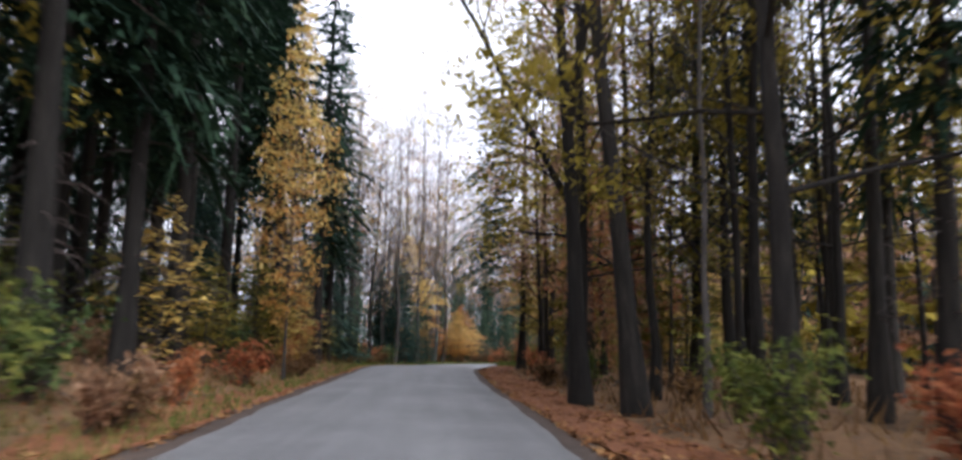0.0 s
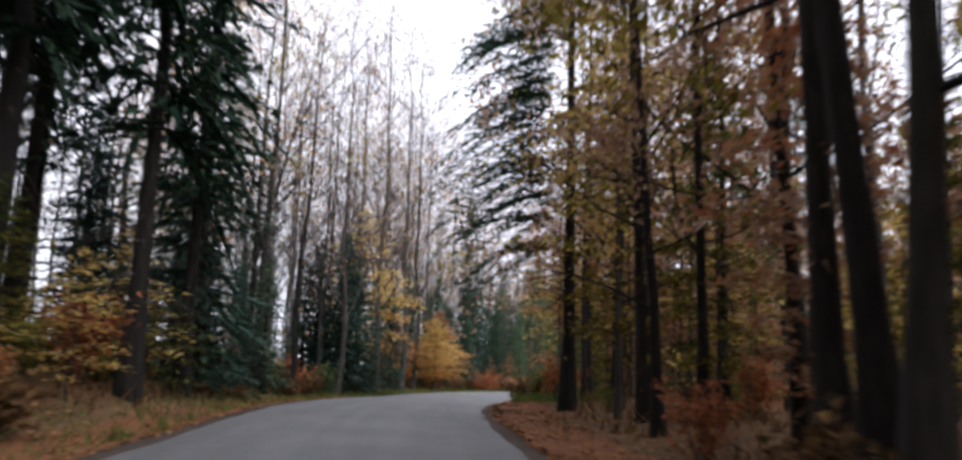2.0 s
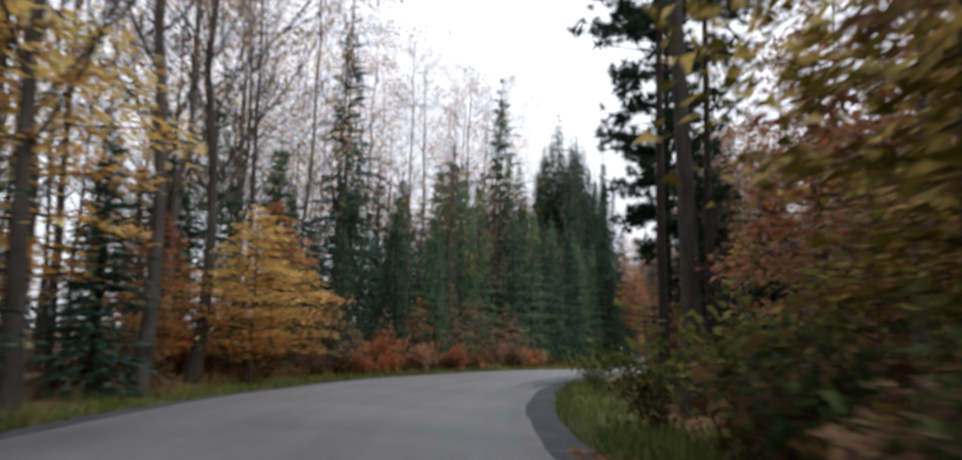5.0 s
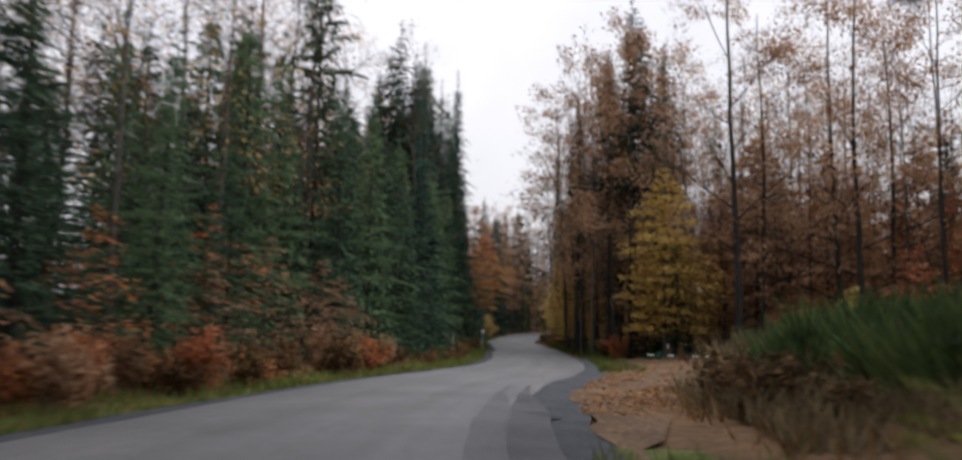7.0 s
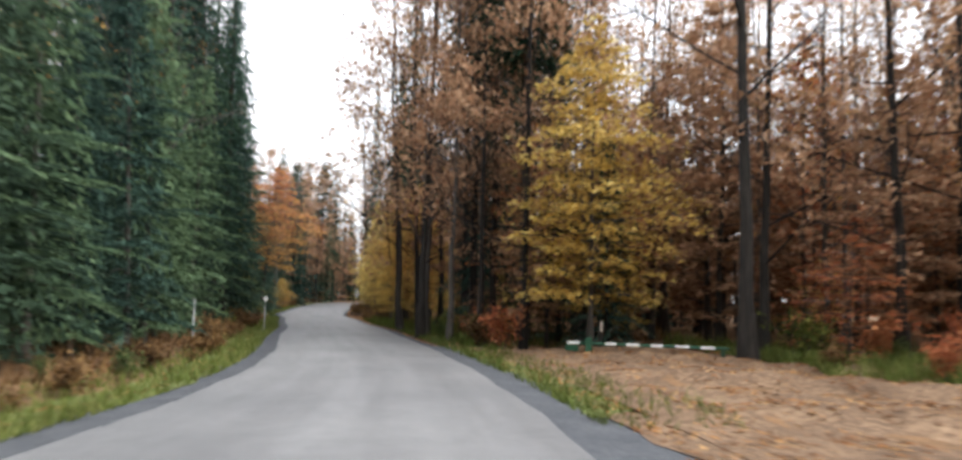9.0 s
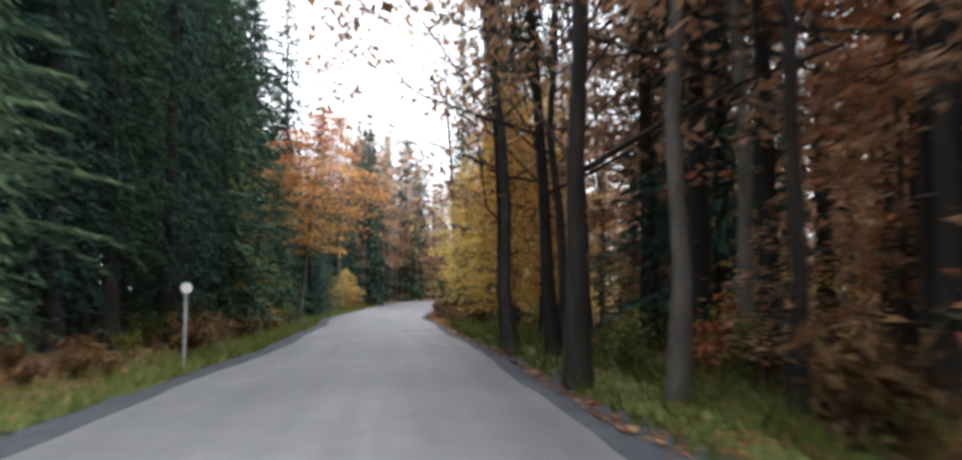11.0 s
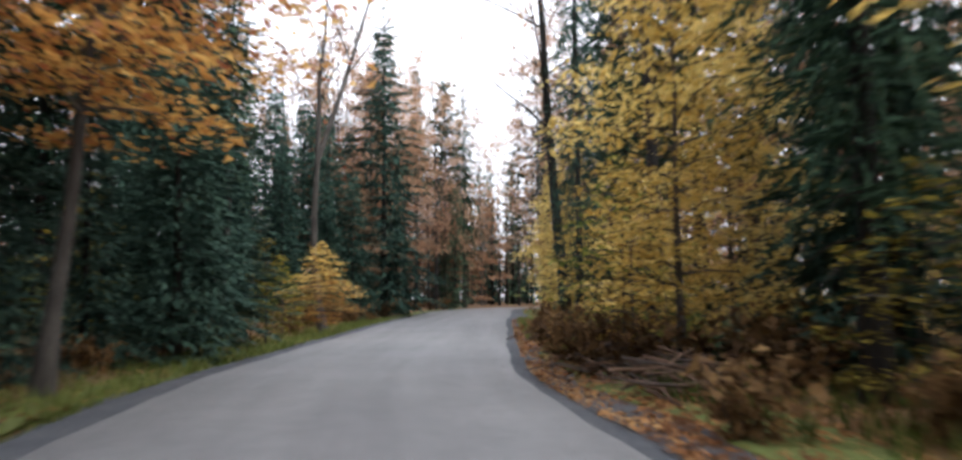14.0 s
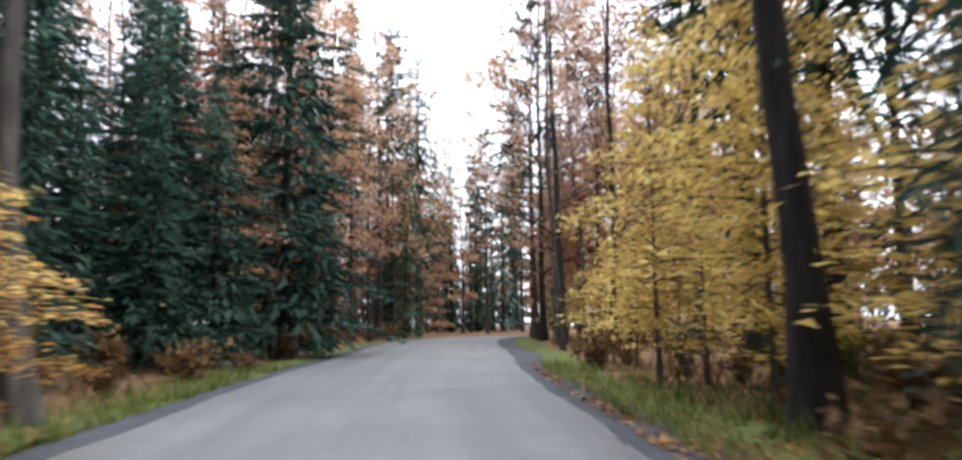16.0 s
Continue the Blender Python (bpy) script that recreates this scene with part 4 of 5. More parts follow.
plant("beech_olive", 6.0, 62.0, 6, make=0)
for x, y, h in ((9.0, 28.0, 26), (12.0, 24.2, 26), (8.2, 14.4, 26)):
    plant("spruce_tall", x, y, h, make=2)
plant("trunk_bare", 8.4, 40.4, 23, make=0)
plant("beech_olive", 2.9, 43.8, 14, make=0, wide=0.75)
plant("beech_rust", 4.4, 35.2, 12, make=1, wide=0.7)
plant("beech_high", 2.6, 53.8, 10, make=0, wide=0.85, label="beech with red and orange leaves over the road")
plant("beech_olive", 6.2, 27.6, 13, make=1, wide=0.7)
plant("beech_rust", 5.0, 29.2, 8, make=1, wide=0.9)
plant("beech_olive", 4.6, 40.6, 9, make=1, wide=0.9)
# straight stretch, left of the road
for x, y, h in ((-13.0, 30.4, 26), (-15.0, 24.6, 27), (-14.5, 36.2, 26), (-16.0, 17.2, 26), (-17.5, 29.8, 26)):
    plant("spruce_tall", x, y, h, make=2)
for x, y, h in ((-8.6, 40.2, 26), (-9.8, 36.5, 27), (-11.2, 33.4, 25), (-8.9, 44.5, 22), (-11.8, 41.0, 25), (-8.8, 15.5, 26), (-10.2, 18.5, 27), (-9.4, 11.0, 26), (-12.0, 23.0, 26), (-7.9, 17.4, 25), (-8.2, 20.8, 26), (-9.4, 24.4, 25), (-11.6, 27.4, 26), (-10.2, 30.6, 26), (-13.4, 19.6, 25), (-7.6, 8.4, 25), (-11.0, 14.4, 27), (-13.2, 11.0, 26)):
    plant("spruce_tall", x, y, h)
plant("spruce", -9.6, 47.2, 15, make=1)
plant("beech_amber", -6.8, 27.0, 14.0, make=0, wide=0.4, label="tall slender beech with amber and golden leaves")
for x, y, h in ((-10.7, 51.0, 19), (-9.4, 55.6, 20), (-7.0, 60.6, 19), (-8.0, 62.0, 18), (-11.0, 58.0, 19), (-12.5, 54.0, 18), (-9.0, 66.5, 19), (-12.0, 64.0, 18), (-8.2, 69.0, 20), (-6.8, 74.6, 19), (-11.5, 70.0, 20), (-9.0, 78.0, 21), (-5.6, 81.0, 20), (-13.0, 76.0, 21), (-7.6, 84.0, 21), (-11.0, 61.5, 20)):
    plant("birch", x, y, h)
for x, y, h in ((-6.2, 70.4, 25), (-5.0, 74.4, 25), (-7.8, 72.6, 26), (-4.4, 78.0, 24)):
    plant("birch", x, y, h, make=1)
plant("big_trunk", -10.7, 58.5, 19, make=0, spin=70, label="dark forked tree among bare birches")
plant("trunk_bare", -8.5, 57.3, 18, make=1, lean=(0, 2))
plant("big_trunk", -9.5, 54.9, 19, make=0, spin=200, label="dark forked tree among bare birches")
plant("spruce_dark", -7.2, 62.4, 8.8, make=0, wide=1.5, label="young dark spruce close to the road bend")
plant("spruce_dark", -8.8, 64.4, 8.4, make=1, wide=1.5)
plant("spruce_dark", -10.8, 57.0, 5.6, make=0, wide=1.3)
plant("spruce_dark", -11.4, 52.6, 6.4, make=1, wide=1.3)
for x, y, h in ((-11.8, 31.2, 7.5), (-12.6, 34.8, 8.5), (-13.6, 38.4, 9.0), (-11.0, 43.0, 6.5), (-12.8, 46.4, 9.0), (-14.4, 27.2, 8.0)):
    plant("spruce_dark", x, y, h, wide=1.2)
for x, y, h in ((-3.8, 86.4, 22), (-2.4, 91.8, 22), (-5.4, 95.2, 23), (-0.8, 99.4, 22), (-6.2, 100.4, 23)):
    plant("birch", x, y, h)
plant("spruce", -7.6, 68.2, 8.0, make=1, wide=1.5)
plant("spruce_near", -6.8, 65.4, 8.2, make=1, wide=1.5, label="young dark spruce close to the road bend")
plant("spruce", -9.4, 64.0, 7.0, make=2, wide=1.5)
for x, y, h in ((-10.0, 49.0, 7.0), (-8.6, 52.4, 5.5), (-12.0, 52.0, 8.0), (-10.6, 60.0, 6.0), (-5.6, 73.0, 6.0), (-7.6, 80.6, 7.5), (-6.4, 83.4, 8.5), (-7.4, 88.6, 9.0)):
    plant("spruce", x, y, h, wide=1.35)
plant("beech_amber", -7.4, 72.0, 11.5, make=0)
plant("beech_amber", -2.9, 78.2, 5.2, make=0, wide=1.25, label="low spreading tree with orange yellow leaves")
plant("beech_amber", -5.4, 77.6, 4.6, make=1, wide=1.3)
for x, y, h in ((-8.6, 29.6, 4.4), (-9.6, 33.0, 5.0), (-8.8, 25.4, 3.6), (-10.4, 21.4, 3.2), (-9.4, 36.0, 4.0)):
    plant("beech_olive", x, y, h, make=1)
plant("sapling_lime", -8.3, 23.6, 3.4)
plant("sapling_lime", -8.8, 20.6, 3.0)
plant("sapling_gold", -8.7, 37.6, 3.0, make=1)
plant("sapling_orange", -8.2, 9.0, 2.8)
plant("sapling_gold", -8.0, 32.5, 2.6, make=1)
# the bend, right
plant("big_trunk", 6.9, 71.2, 24, make=2, lean=(0, -3), label="thick grey brown trunk beside the bend")
plant("pine", 7.4, 73.9, 21, make=0)
plant("pine", 9.3, 75.3, 21, make=1)
plant("pine_low", 9.6, 79.2, 19, make=0)
plant("spruce_dark", 10.0, 78.2, 7.2, make=0, wide=1.35)
plant("spruce_dark", 11.6, 80.0, 8.2, make=1, wide=1.3)
plant("spruce_dark", 12.8, 78.2, 7.6, make=0, wide=1.3)
for x, y, h in ((14.2, 80.4, 7.0), (15.6, 77.0, 7.5), (17.4, 80.6, 8.0), (14.6, 83.4, 5.0), (19.6, 83.0, 7.5), (18.6, 77.4, 9.0)):
    plant("spruce", x, y, h, wide=1.3)
plant("sapling_orange", 8.0, 75.4, 2.8, make=0)
plant("sapling_orange", 9.0, 76.8, 2.6, make=0)
plant("shrub_green", 7.2, 78.4, 1.2, make=1)
plant("shrub_green", 2.3, 58.0, 1.4)
plant("shrub_green", 1.7, 55.4, 1.1, make=1)
for along_m, beyond, h, sort in ((53.6, 1.0, 0.8, "shrub_brown"), (55.8, 1.1, 0.9, "shrub_orange"), (57.6, 1.4, 1.0, "shrub_brown"), (59.4, 1.2, 1.0, "shrub_orange"), (61.2, 1.6, 1.1, "shrub_brown"), (63.0, 1.9, 1.2, "shrub_brown"), (58.6, 2.2, 1.2, "shrub_green")):
    plant_road(sort, along_m, -float(np.interp(along_m, ALONG, LINE_W)) - beyond, h)
plant("shrub_green", 2.8, 60.4, 1.3, make=0)
plant("shrub_green", 4.2, 66.6, 1.5, make=1)
plant("shrub_green", 3.6, 63.0, 1.7, make=1)
for x, y, h in ((15.6, 88.6, 1.8), (16.6, 89.4, 2.0), (16.6, 87.8, 2.1), (17.6, 89.4, 2.2), (17.8, 87.2, 2.2), (18.6, 88.8, 2.2), (16.0, 86.6, 1.9), (19.4, 90.4, 2.1), (17.0, 85.8, 2.0), (19.8, 88.0, 2.2), (20.4, 91.6, 2.0)):
    plant("broom", x, y, h, wide=1.2)
for x, y, h in ((15.6, 90.0, 1.2), (16.4, 91.0, 1.4), (17.2, 92.0, 1.5), (18.2, 92.6, 1.6), (19.2, 93.2, 1.5), (18.0, 91.0, 1.6), (15.2, 88.0, 1.2), (20.4, 94.2, 1.4)):
    plant("broom_dry", x, y, h, wide=1.15)
for x, y, h in ((15.4, 86.0, 2.0), (14.8, 84.8, 2.0), (15.9, 84.4, 2.3), (14.3, 83.9, 1.7), (16.8, 83.6, 2.4)):
    plant("broom", x, y, h, wide=1.25)
# the bend, left
plant("spruce", -0.5, 96.6, 19, make=1, wide=0.75, label="tall slender spruce with a thin spire")
plant("spruce_near", -3.2, 88.4, 9.5, make=0, wide=1.35)
plant("beech_amber", -2.8, 82.8, 6.0, make=1, wide=1.5, label="broad tree with bright orange leaves beside the bend")
plant("spruce", -5.4, 86.0, 10.5, make=2, wide=1.3)
plant("spruce_near", -0.2, 90.4, 8.5, make=1, wide=1.35)
plant("spruce", 11.0, 113.0, 21.5, make=0, wide=0.8, label="tall spruce with a pointed top above the others")
plant("birch", 19.2, 123.5, 18.5, make=1, label="bare tree with a round twiggy top")
for x, y, h in ((7.8, 109.2, 20), (5.0, 111.0, 21), (2.5, 117.0, 23), (0.0, 105.0, 19), (9.2, 118.0, 22), (-3.4, 103.0, 19), (12.6, 121.0, 21), (-6.0, 97.0, 18), (-2.0, 112.0, 21), (6.0, 104.0, 18), (3.0, 100.5, 19), (-5.0, 92.0, 20), (-8.4, 93.0, 20), (1.0, 109.0, 22), (10.5, 112.0, 20), (15.5, 126.0, 20), (-7.0, 106.0, 22)):
    plant("birch", x, y, h)
for x, y, h in ((13.6, 76.0, 9.0), (16.4, 74.2, 10.0), (19.0, 75.6, 10.0), (21.6, 79.0, 9.0), (22.6, 74.6, 11.0), (13.0, 73.0, 9.0), (24.6, 82.4, 9.0)):
    plant("spruce_dark", x, y, h, wide=1.2)
# the clearing with the barrier
plant("spruce_dark", 37.4, 127.6, 19, make=0, wide=0.8, label="tall dark spruce among rusty beeches")
plant("spruce_dark", 52.4, 112.6, 16, make=1, wide=0.8)
plant("spruce_dark", 57.0, 110.4, 17, make=0, wide=0.8)
plant("beech_gold", 31.9, 115.4, 11.4, make=0, spin=40, label="bright golden yellow beech behind the barrier")
plant("beech_gold", 34.2, 117.2, 8.0, make=1)
plant("big_trunk", 32.9, 110.2, 23, make=1, lean=(0, -2))
plant("trunk_rust", 35.6, 111.5, 20, make=0)
for x, y, h in ((38.6, 115.4, 14), (41.4, 118.0, 15), (44.8, 115.6, 14), (47.6, 111.2, 14), (54.0, 108.8, 14), (49.6, 105.2, 12)):
    plant("beech_rust", x, y, h, wide=1.15)
for k, x, y, h in (("spruce_tall", 33.2, 120.4, 24), ("trunk_rust", 36.1, 122.1, 21), ("trunk_rust", 39.0, 134.5, 20), ("spruce_tall", 37.1, 129.6, 24), ("trunk_bare", 33.1, 117.0, 20), ("trunk_rust", 35.3, 119.3, 20),
                   ("trunk_bare", 31.6, 123.0, 21), ("spruce_tall", 34.6, 125.5, 22), ("trunk_rust", 32.0, 121.6, 20), ("trunk_bare", 33.6, 123.6, 21), ("trunk_rust", 36.3, 127.0, 22)):
    plant(k, x, y, h)
plant("shrub_orange", 33.6, 123.9, 1.3, make=0)
for s, d, h in ((104.5, 6.0, 3.6), (107.5, 6.4, 3.2), (101.0, 6.2, 4.0)):
    plant_road("sapling_orange", s, d, h)
plant_road("shrub_orange", 108.8, 4.8, 1.1)
# the yellow beeches before the second bend
plant("beech_gold", 38.6, 138.4, 8.6, make=2, spin=100, label="golden yellow beech reaching over the road")
plant("beech_amber", 39.8, 138.0, 9.2, make=0, wide=0.88, label="beech with amber and orange leaves")
plant("beech_amber", 41.6, 139.8, 9.2, make=1, wide=0.76)
plant("spruce_tall", 42.4, 143.8, 24, make=1, label="tall dark spruce trunk rising among amber beeches")
plant("trunk_bare", 44.2, 143.6, 21, make=1)
plant("spruce_dark", 45.0, 138.2, 14, make=0, wide=0.9)
plant("spruce_dark", 42.6, 133.6, 12, make=1, wide=0.9)
plant("beech_gold", 43.2, 147.0, 8.5, make=1)
plant("spruce_hang", 46.9, 152.6, 22, make=1, wide=0.8)
plant("beech_gold", 46.9, 156.0, 10.0, make=1, wide=0.75)
plant("spruce_dark", 48.6, 153.4, 15, make=0, wide=0.95)
plant("spruce_dark", 51.4, 156.6, 15, make=1, wide=0.95)
plant("beech_gold", 48.6, 156.6, 7.5, make=0, wide=0.8)
plant("beech_high", 38.0, 158.9, 12.4, make=0, wide=1.25, lean=(0, 6))
plant("spruce_dark", *on_road(173.4, 4.5), 8.0, make=0, wide=1.45, label="broad dark young spruce beside the road")
plant("spruce_dark", *on_road(177.4, 5.4), 9.0, make=1, wide=1.4)
plant("beech_olive", 31.8, 147.8, 8.0, make=1, wide=0.6)
for k, s, d, h in (("beech_rust", 128.6, -7.0, 8.0), ("spruce", 130.2, -8.0, 9.0), ("beech_rust", 133.0, -7.6, 9.5), ("spruce", 126.4, -8.4, 8.0), ("shrub_orange", 127.0, -4.9, 1.4), ("shrub_brown", 129.0, -4.6, 1.0), ("sapling_orange", 131.6, -5.2, 2.6)):
    plant_road(k, s, d, h)
for k, x, y, h in (("spruce_tall", 25.4, 141.0, 24), ("spruce_tall", 27.4, 144.6, 25), ("spruce_tall", 23.8, 137.4, 24), ("spruce_row", 29.4, 149.0, 18), ("spruce_tall", 26.0, 148.0, 25), ("spruce", 28.2, 141.4, 8), ("spruce", 25.6, 144.0, 9), ("spruce", 23.0, 141.6, 9)):
    plant(k, x, y, h)
for s, d, h in ((127.5, -5.4, 20), (131.0, -6.4, 22), (134.5, -6.0, 21)):
    plant_road("trunk_rust", s, d - 0.4, h)
plant("beech_amber", 46.4, 174.2, 3.5, make=0, wide=1.4, label="low spreading tree with amber and yellow leaves")
plant("sapling_lime", 44.7, 172.8, 2.8)
plant("fork_bare", 47.5, 177.6, 18, make=0, spin=20, wide=1.2)
plant("spruce_dark", *on_road(205.9, 5.0), 20, make=0, wide=1.1, label="slim dark spruce standing close to the road")
plant("spruce_dark", *on_road(211.0, 5.0), 11, make=1, wide=0.85)
for along_m, off, h in ((201.0, 7.2, 12), (197.0, 9.0, 13), (204.0, 9.6, 14), (193.0, 7.4, 9), (208.0, 7.6, 13)):
    plant_road("spruce_dark", along_m, off, h, wide=1.15)
for x, y, h in ((37.2, 160.6, 6.4), (38.6, 163.6, 7.0), (35.2, 158.6, 7.5), (40.2, 168.6, 8.0)):
    plant("spruce_dark", x, y, h, wide=1.2)
plant("sapling_lime", 43.4, 169.4, 3.2)
for x, y, h in ((36.0, 156.4, 9.0), (33.0, 153.4, 12), (29.2, 146.6, 15)):
    plant("spruce", x, y, h)
for x, y, h in ((49.0, 190.6, 9), (50.6, 187.6, 8), (47.4, 193.6, 10), (52.6, 189.2, 9), (51.4, 192.6, 13)):
    plant("spruce_dark", x, y, h, wide=1.25)
plant("trunk_bare", 43.4, 176.6, 19, make=1)
for x, y, h in ((41.0, 177.0, 15), (44.2, 184.0, 16), (39.4, 172.6, 13), (46.0, 188.4, 17), (37.6, 180.0, 17), (42.0, 186.6, 18)):
    plant("spruce", x, y, h)
plant("big_trunk", 54.2, 165.2, 24, make=1, lean=(0, -2))
for x, y, h in ((58.4, 170.2, 25), (60.4, 174.6, 25), (57.0, 166.4, 26), (61.8, 168.6, 26), (63.0, 178.6, 25)):
    plant("spruce_tall", x, y, h, make=2)
plant("spruce_hang", 53.4, 168.2, 26, make=0, wide=0.5)
plant("beech_gold", 56.0, 172.6, 8.5, make=0, wide=0.75)
plant("beech_gold", 57.8, 176.6, 7.5, make=1, wide=0.8)
plant("big_trunk", 54.7, 171.0, 23, make=1, lean=(0, -4))
for k, x, y, h in (("sapling_gold", 51.6, 162.6, 4.4), ("sapling_gold", 53.4, 165.6, 4.8), ("sapling_lime", 54.6, 167.4, 4.0), ("sapling_gold", 54.6, 169.0, 4.6), ("sapling_gold", 56.6, 172.8, 5.0), ("sapling_gold", 47.2, 157.6, 4.0), ("sapling_lime", 48.4, 159.4, 4.4),
                   ("sapling_gold", 58.4, 176.0, 4.6), ("sapling_gold", 60.8, 179.0, 4.2), ("sapling_lime", 58.0, 173.6, 4.6)):
    plant(k, x, y, h)

# ---- the stands behind ----
fill_box(16, -28, -15, 0, 48, [("far_spruce", 1)], 2.0)
fill_box(26, 58, 84, 98, 142, [("far_rust", 1)], 2.0, heights={**TALL, "far_rust": (9, 14)})
fill_box(22, 18, 44, 62, 80, [("far_spruce", 1)], 2.0, heights={**TALL, "far_spruce": (9, 14)})
fill_box(16, 46, 66, 96, 138, [("beech_rust", 1)], 1.7, heights={**TALL, "beech_rust": (9, 14)})
fill_box(12, 40, 70, 100, 142, [("birch", 1)], 2.0)
fill_box(14, 38, 62, 98, 130, [("trunk_rust", 3), ("birch", 2)], 2.0, heights={**TALL, "trunk_rust": (19, 23)})
fill(9, 2, 32, 9, 18, [("spruce", 1)], 1.8, heights={**TALL, "spruce": (5, 8)})
fill(38, -14, 46, 3.4, 18, [("spruce_tall", 6), ("trunk_bare", 2), ("trunk_olive", 1)], 1.9)
fill(58, -14, 56, 15, 44, [("far_spruce", 6), ("far_bare", 3), ("far_olive", 2)], 1.9)
fill(29, 136, 190, 12, 40, [("far_spruce", 5), ("far_bare", 1)], 2.0)
fill_box(19, -34, -8, 66, 104, [("far_spruce", 2), ("far_bare", 4), ("far_olive", 1)], 2.0)
fill(10, 46, 62, 6.5, 20, [("spruce_tall", 2), ("trunk_bare", 5)], 1.8)
fill(22, 55, 90, 6, 22, [("spruce", 4), ("birch", 2), ("trunk_bare", 1), ("beech_olive", 1)], 2.0, heights={**TALL, "spruce": (6, 10)})
fill(7, 101, 112, 4.0, 9.0, [("spruce_near", 1)], 2.0, heights={**TALL, "spruce_near": (11, 14)})
fill(7, 86, 101, 2.8, 5.0, [("spruce_near", 1)], 2.0, heights={**TALL, "spruce_near": (6, 8.5)})
fill(13, 84, 101, 4.5, 13, [("spruce", 8)], 1.8, heights={**TALL, "spruce": (6.5, 9.5)})
fill(8, 101, 112, 8.0, 14, [("spruce", 8)], 1.8, heights={**TALL, "spruce": (10, 14)})
fill(12, 110, 135, 3.4, 5.6, [("spruce_row", 1)], 1.8)
fill(8, 137, 158, 3.4, 6.5, [("spruce_hang", 1)], 2.0)
fill(9, 110, 138, 6.5, 9.0, [("spruce_row", 1)], 2.2, heights={**TALL, "spruce_row": (11, 14)})
fill(16, 110, 141, 9.0, 16, [("spruce", 12), ("trunk_bare", 1)], 1.9, heights={**TALL, "spruce": (13, 18)})
fill(16, 84, 125, 8, 24, [("trunk_bare", 4)], 2.0)
fill(33, 60, 152, 16, 42, [("far_spruce", 3), ("far_bare", 6), ("far_rust", 2)], 2.0, heights={**TALL, "far_spruce": (7, 13)})
fill(36, 140, 184, 3.2, 16, [("spruce", 1), ("spruce_tall", 8)], 1.7)
fill(16, 180, 207, 5.5, 15, [("spruce_dark", 3), ("spruce_tall", 2)], 2.1, heights={**TALL, "spruce_dark": (9, 16)})
fill(22, 208, 240, 3.2, 18, [("spruce", 2), ("trunk_rust", 3), ("trunk_bare", 3), ("spruce_tall", 2)], 2.1)
fill(30, 150, 206, 15, 50, [("far_spruce", 6), ("far_bare", 2)], 2.2)
fill(22, 207, 244, 16, 55, [("far_spruce", 3), ("far_rust", 4), ("far_bare", 3)], 2.2)
fill(42, -12, 52, 2.6, 16, [("trunk_olive", 5), ("trunk_bare", 4), ("trunk_rust", 3), ("spruce_tall", 1)], 1.6, side=-1)
fill(58, -12, 62, 17, 46, [("far_olive", 4), ("far_bare", 5), ("far_rust", 3), ("far_spruce", 1)], 1.9, side=-1)
fill(22, 48, 78, 4.6, 14, [("trunk_rust", 4), ("trunk_bare", 4), ("beech_rust", 2)], 1.9, side=-1)
fill(22, 126, 180, 6.0, 16, [("trunk_rust", 3), ("spruce_tall", 3), ("beech_gold", 1), ("trunk_bare", 4)], 1.9, side=-1)
fill(30, 182, 240, 3.4, 16, [("trunk_rust", 5), ("pine", 3), ("trunk_bare", 4), ("beech_gold", 1)], 2.0, side=-1)
fill(50, 126, 244, 18, 50, [("far_rust", 5), ("far_bare", 5), ("far_spruce", 3), ("far_olive", 1)], 2.1, side=-1)
fill(20, 106, 140, 1.4, 3.2, [("shrub_brown", 3), ("shrub_green", 2)], 0.8, heights={**TALL, "shrub_green": (0.4, 0.8), "shrub_brown": (0.3, 0.7)})
fill_box(14, 36, 58, 90, 108, [("trunk_rust", 4), ("beech_rust", 3), ("trunk_bare", 2)], 1.9)
fill_box(10, 38, 52, 97, 126, [("beech_rust", 1)], 1.8, heights={**TALL, "beech_rust": (6, 10)})
fill_box(9, 38, 52, 102, 122, [("trunk_rust", 4), ("trunk_bare", 4)], 1.9)
for k, x, y, h in (("trunk_rust", 34.7, 130.0, 20), ("trunk_rust", 35.2, 132.8, 19), ("trunk_bare", 34.5, 131.4, 20), ("birch", 35.8, 131.2, 20)):
    plant(k, x, y, h, wide=1.2, lean=(0, -3))
fill_box(26, 37, 64, 98, 132, [("trunk_rust", 4), ("beech_rust", 6), ("trunk_bare", 3), ("birch", 1)], 1.9)
fill_box(64, 56, 95, 90, 165, [("far_rust", 6), ("far_bare", 3), ("far_spruce", 1)], 2.2, heights={**TALL, "far_rust": (14, 21)})
fill_box(43, 60, 115, 155, 206, [("far_rust", 5), ("far_bare", 3), ("far_spruce", 3)], 2.2)
fill_box(9, 12, 20, 68, 80, [("pine", 3), ("trunk_rust", 4), ("trunk_bare", 2)], 1.8)
fill_box(43, 22, 52, 40, 86, [("far_rust", 4), ("far_bare", 3), ("far_olive", 3), ("far_spruce", 2)], 2.2)
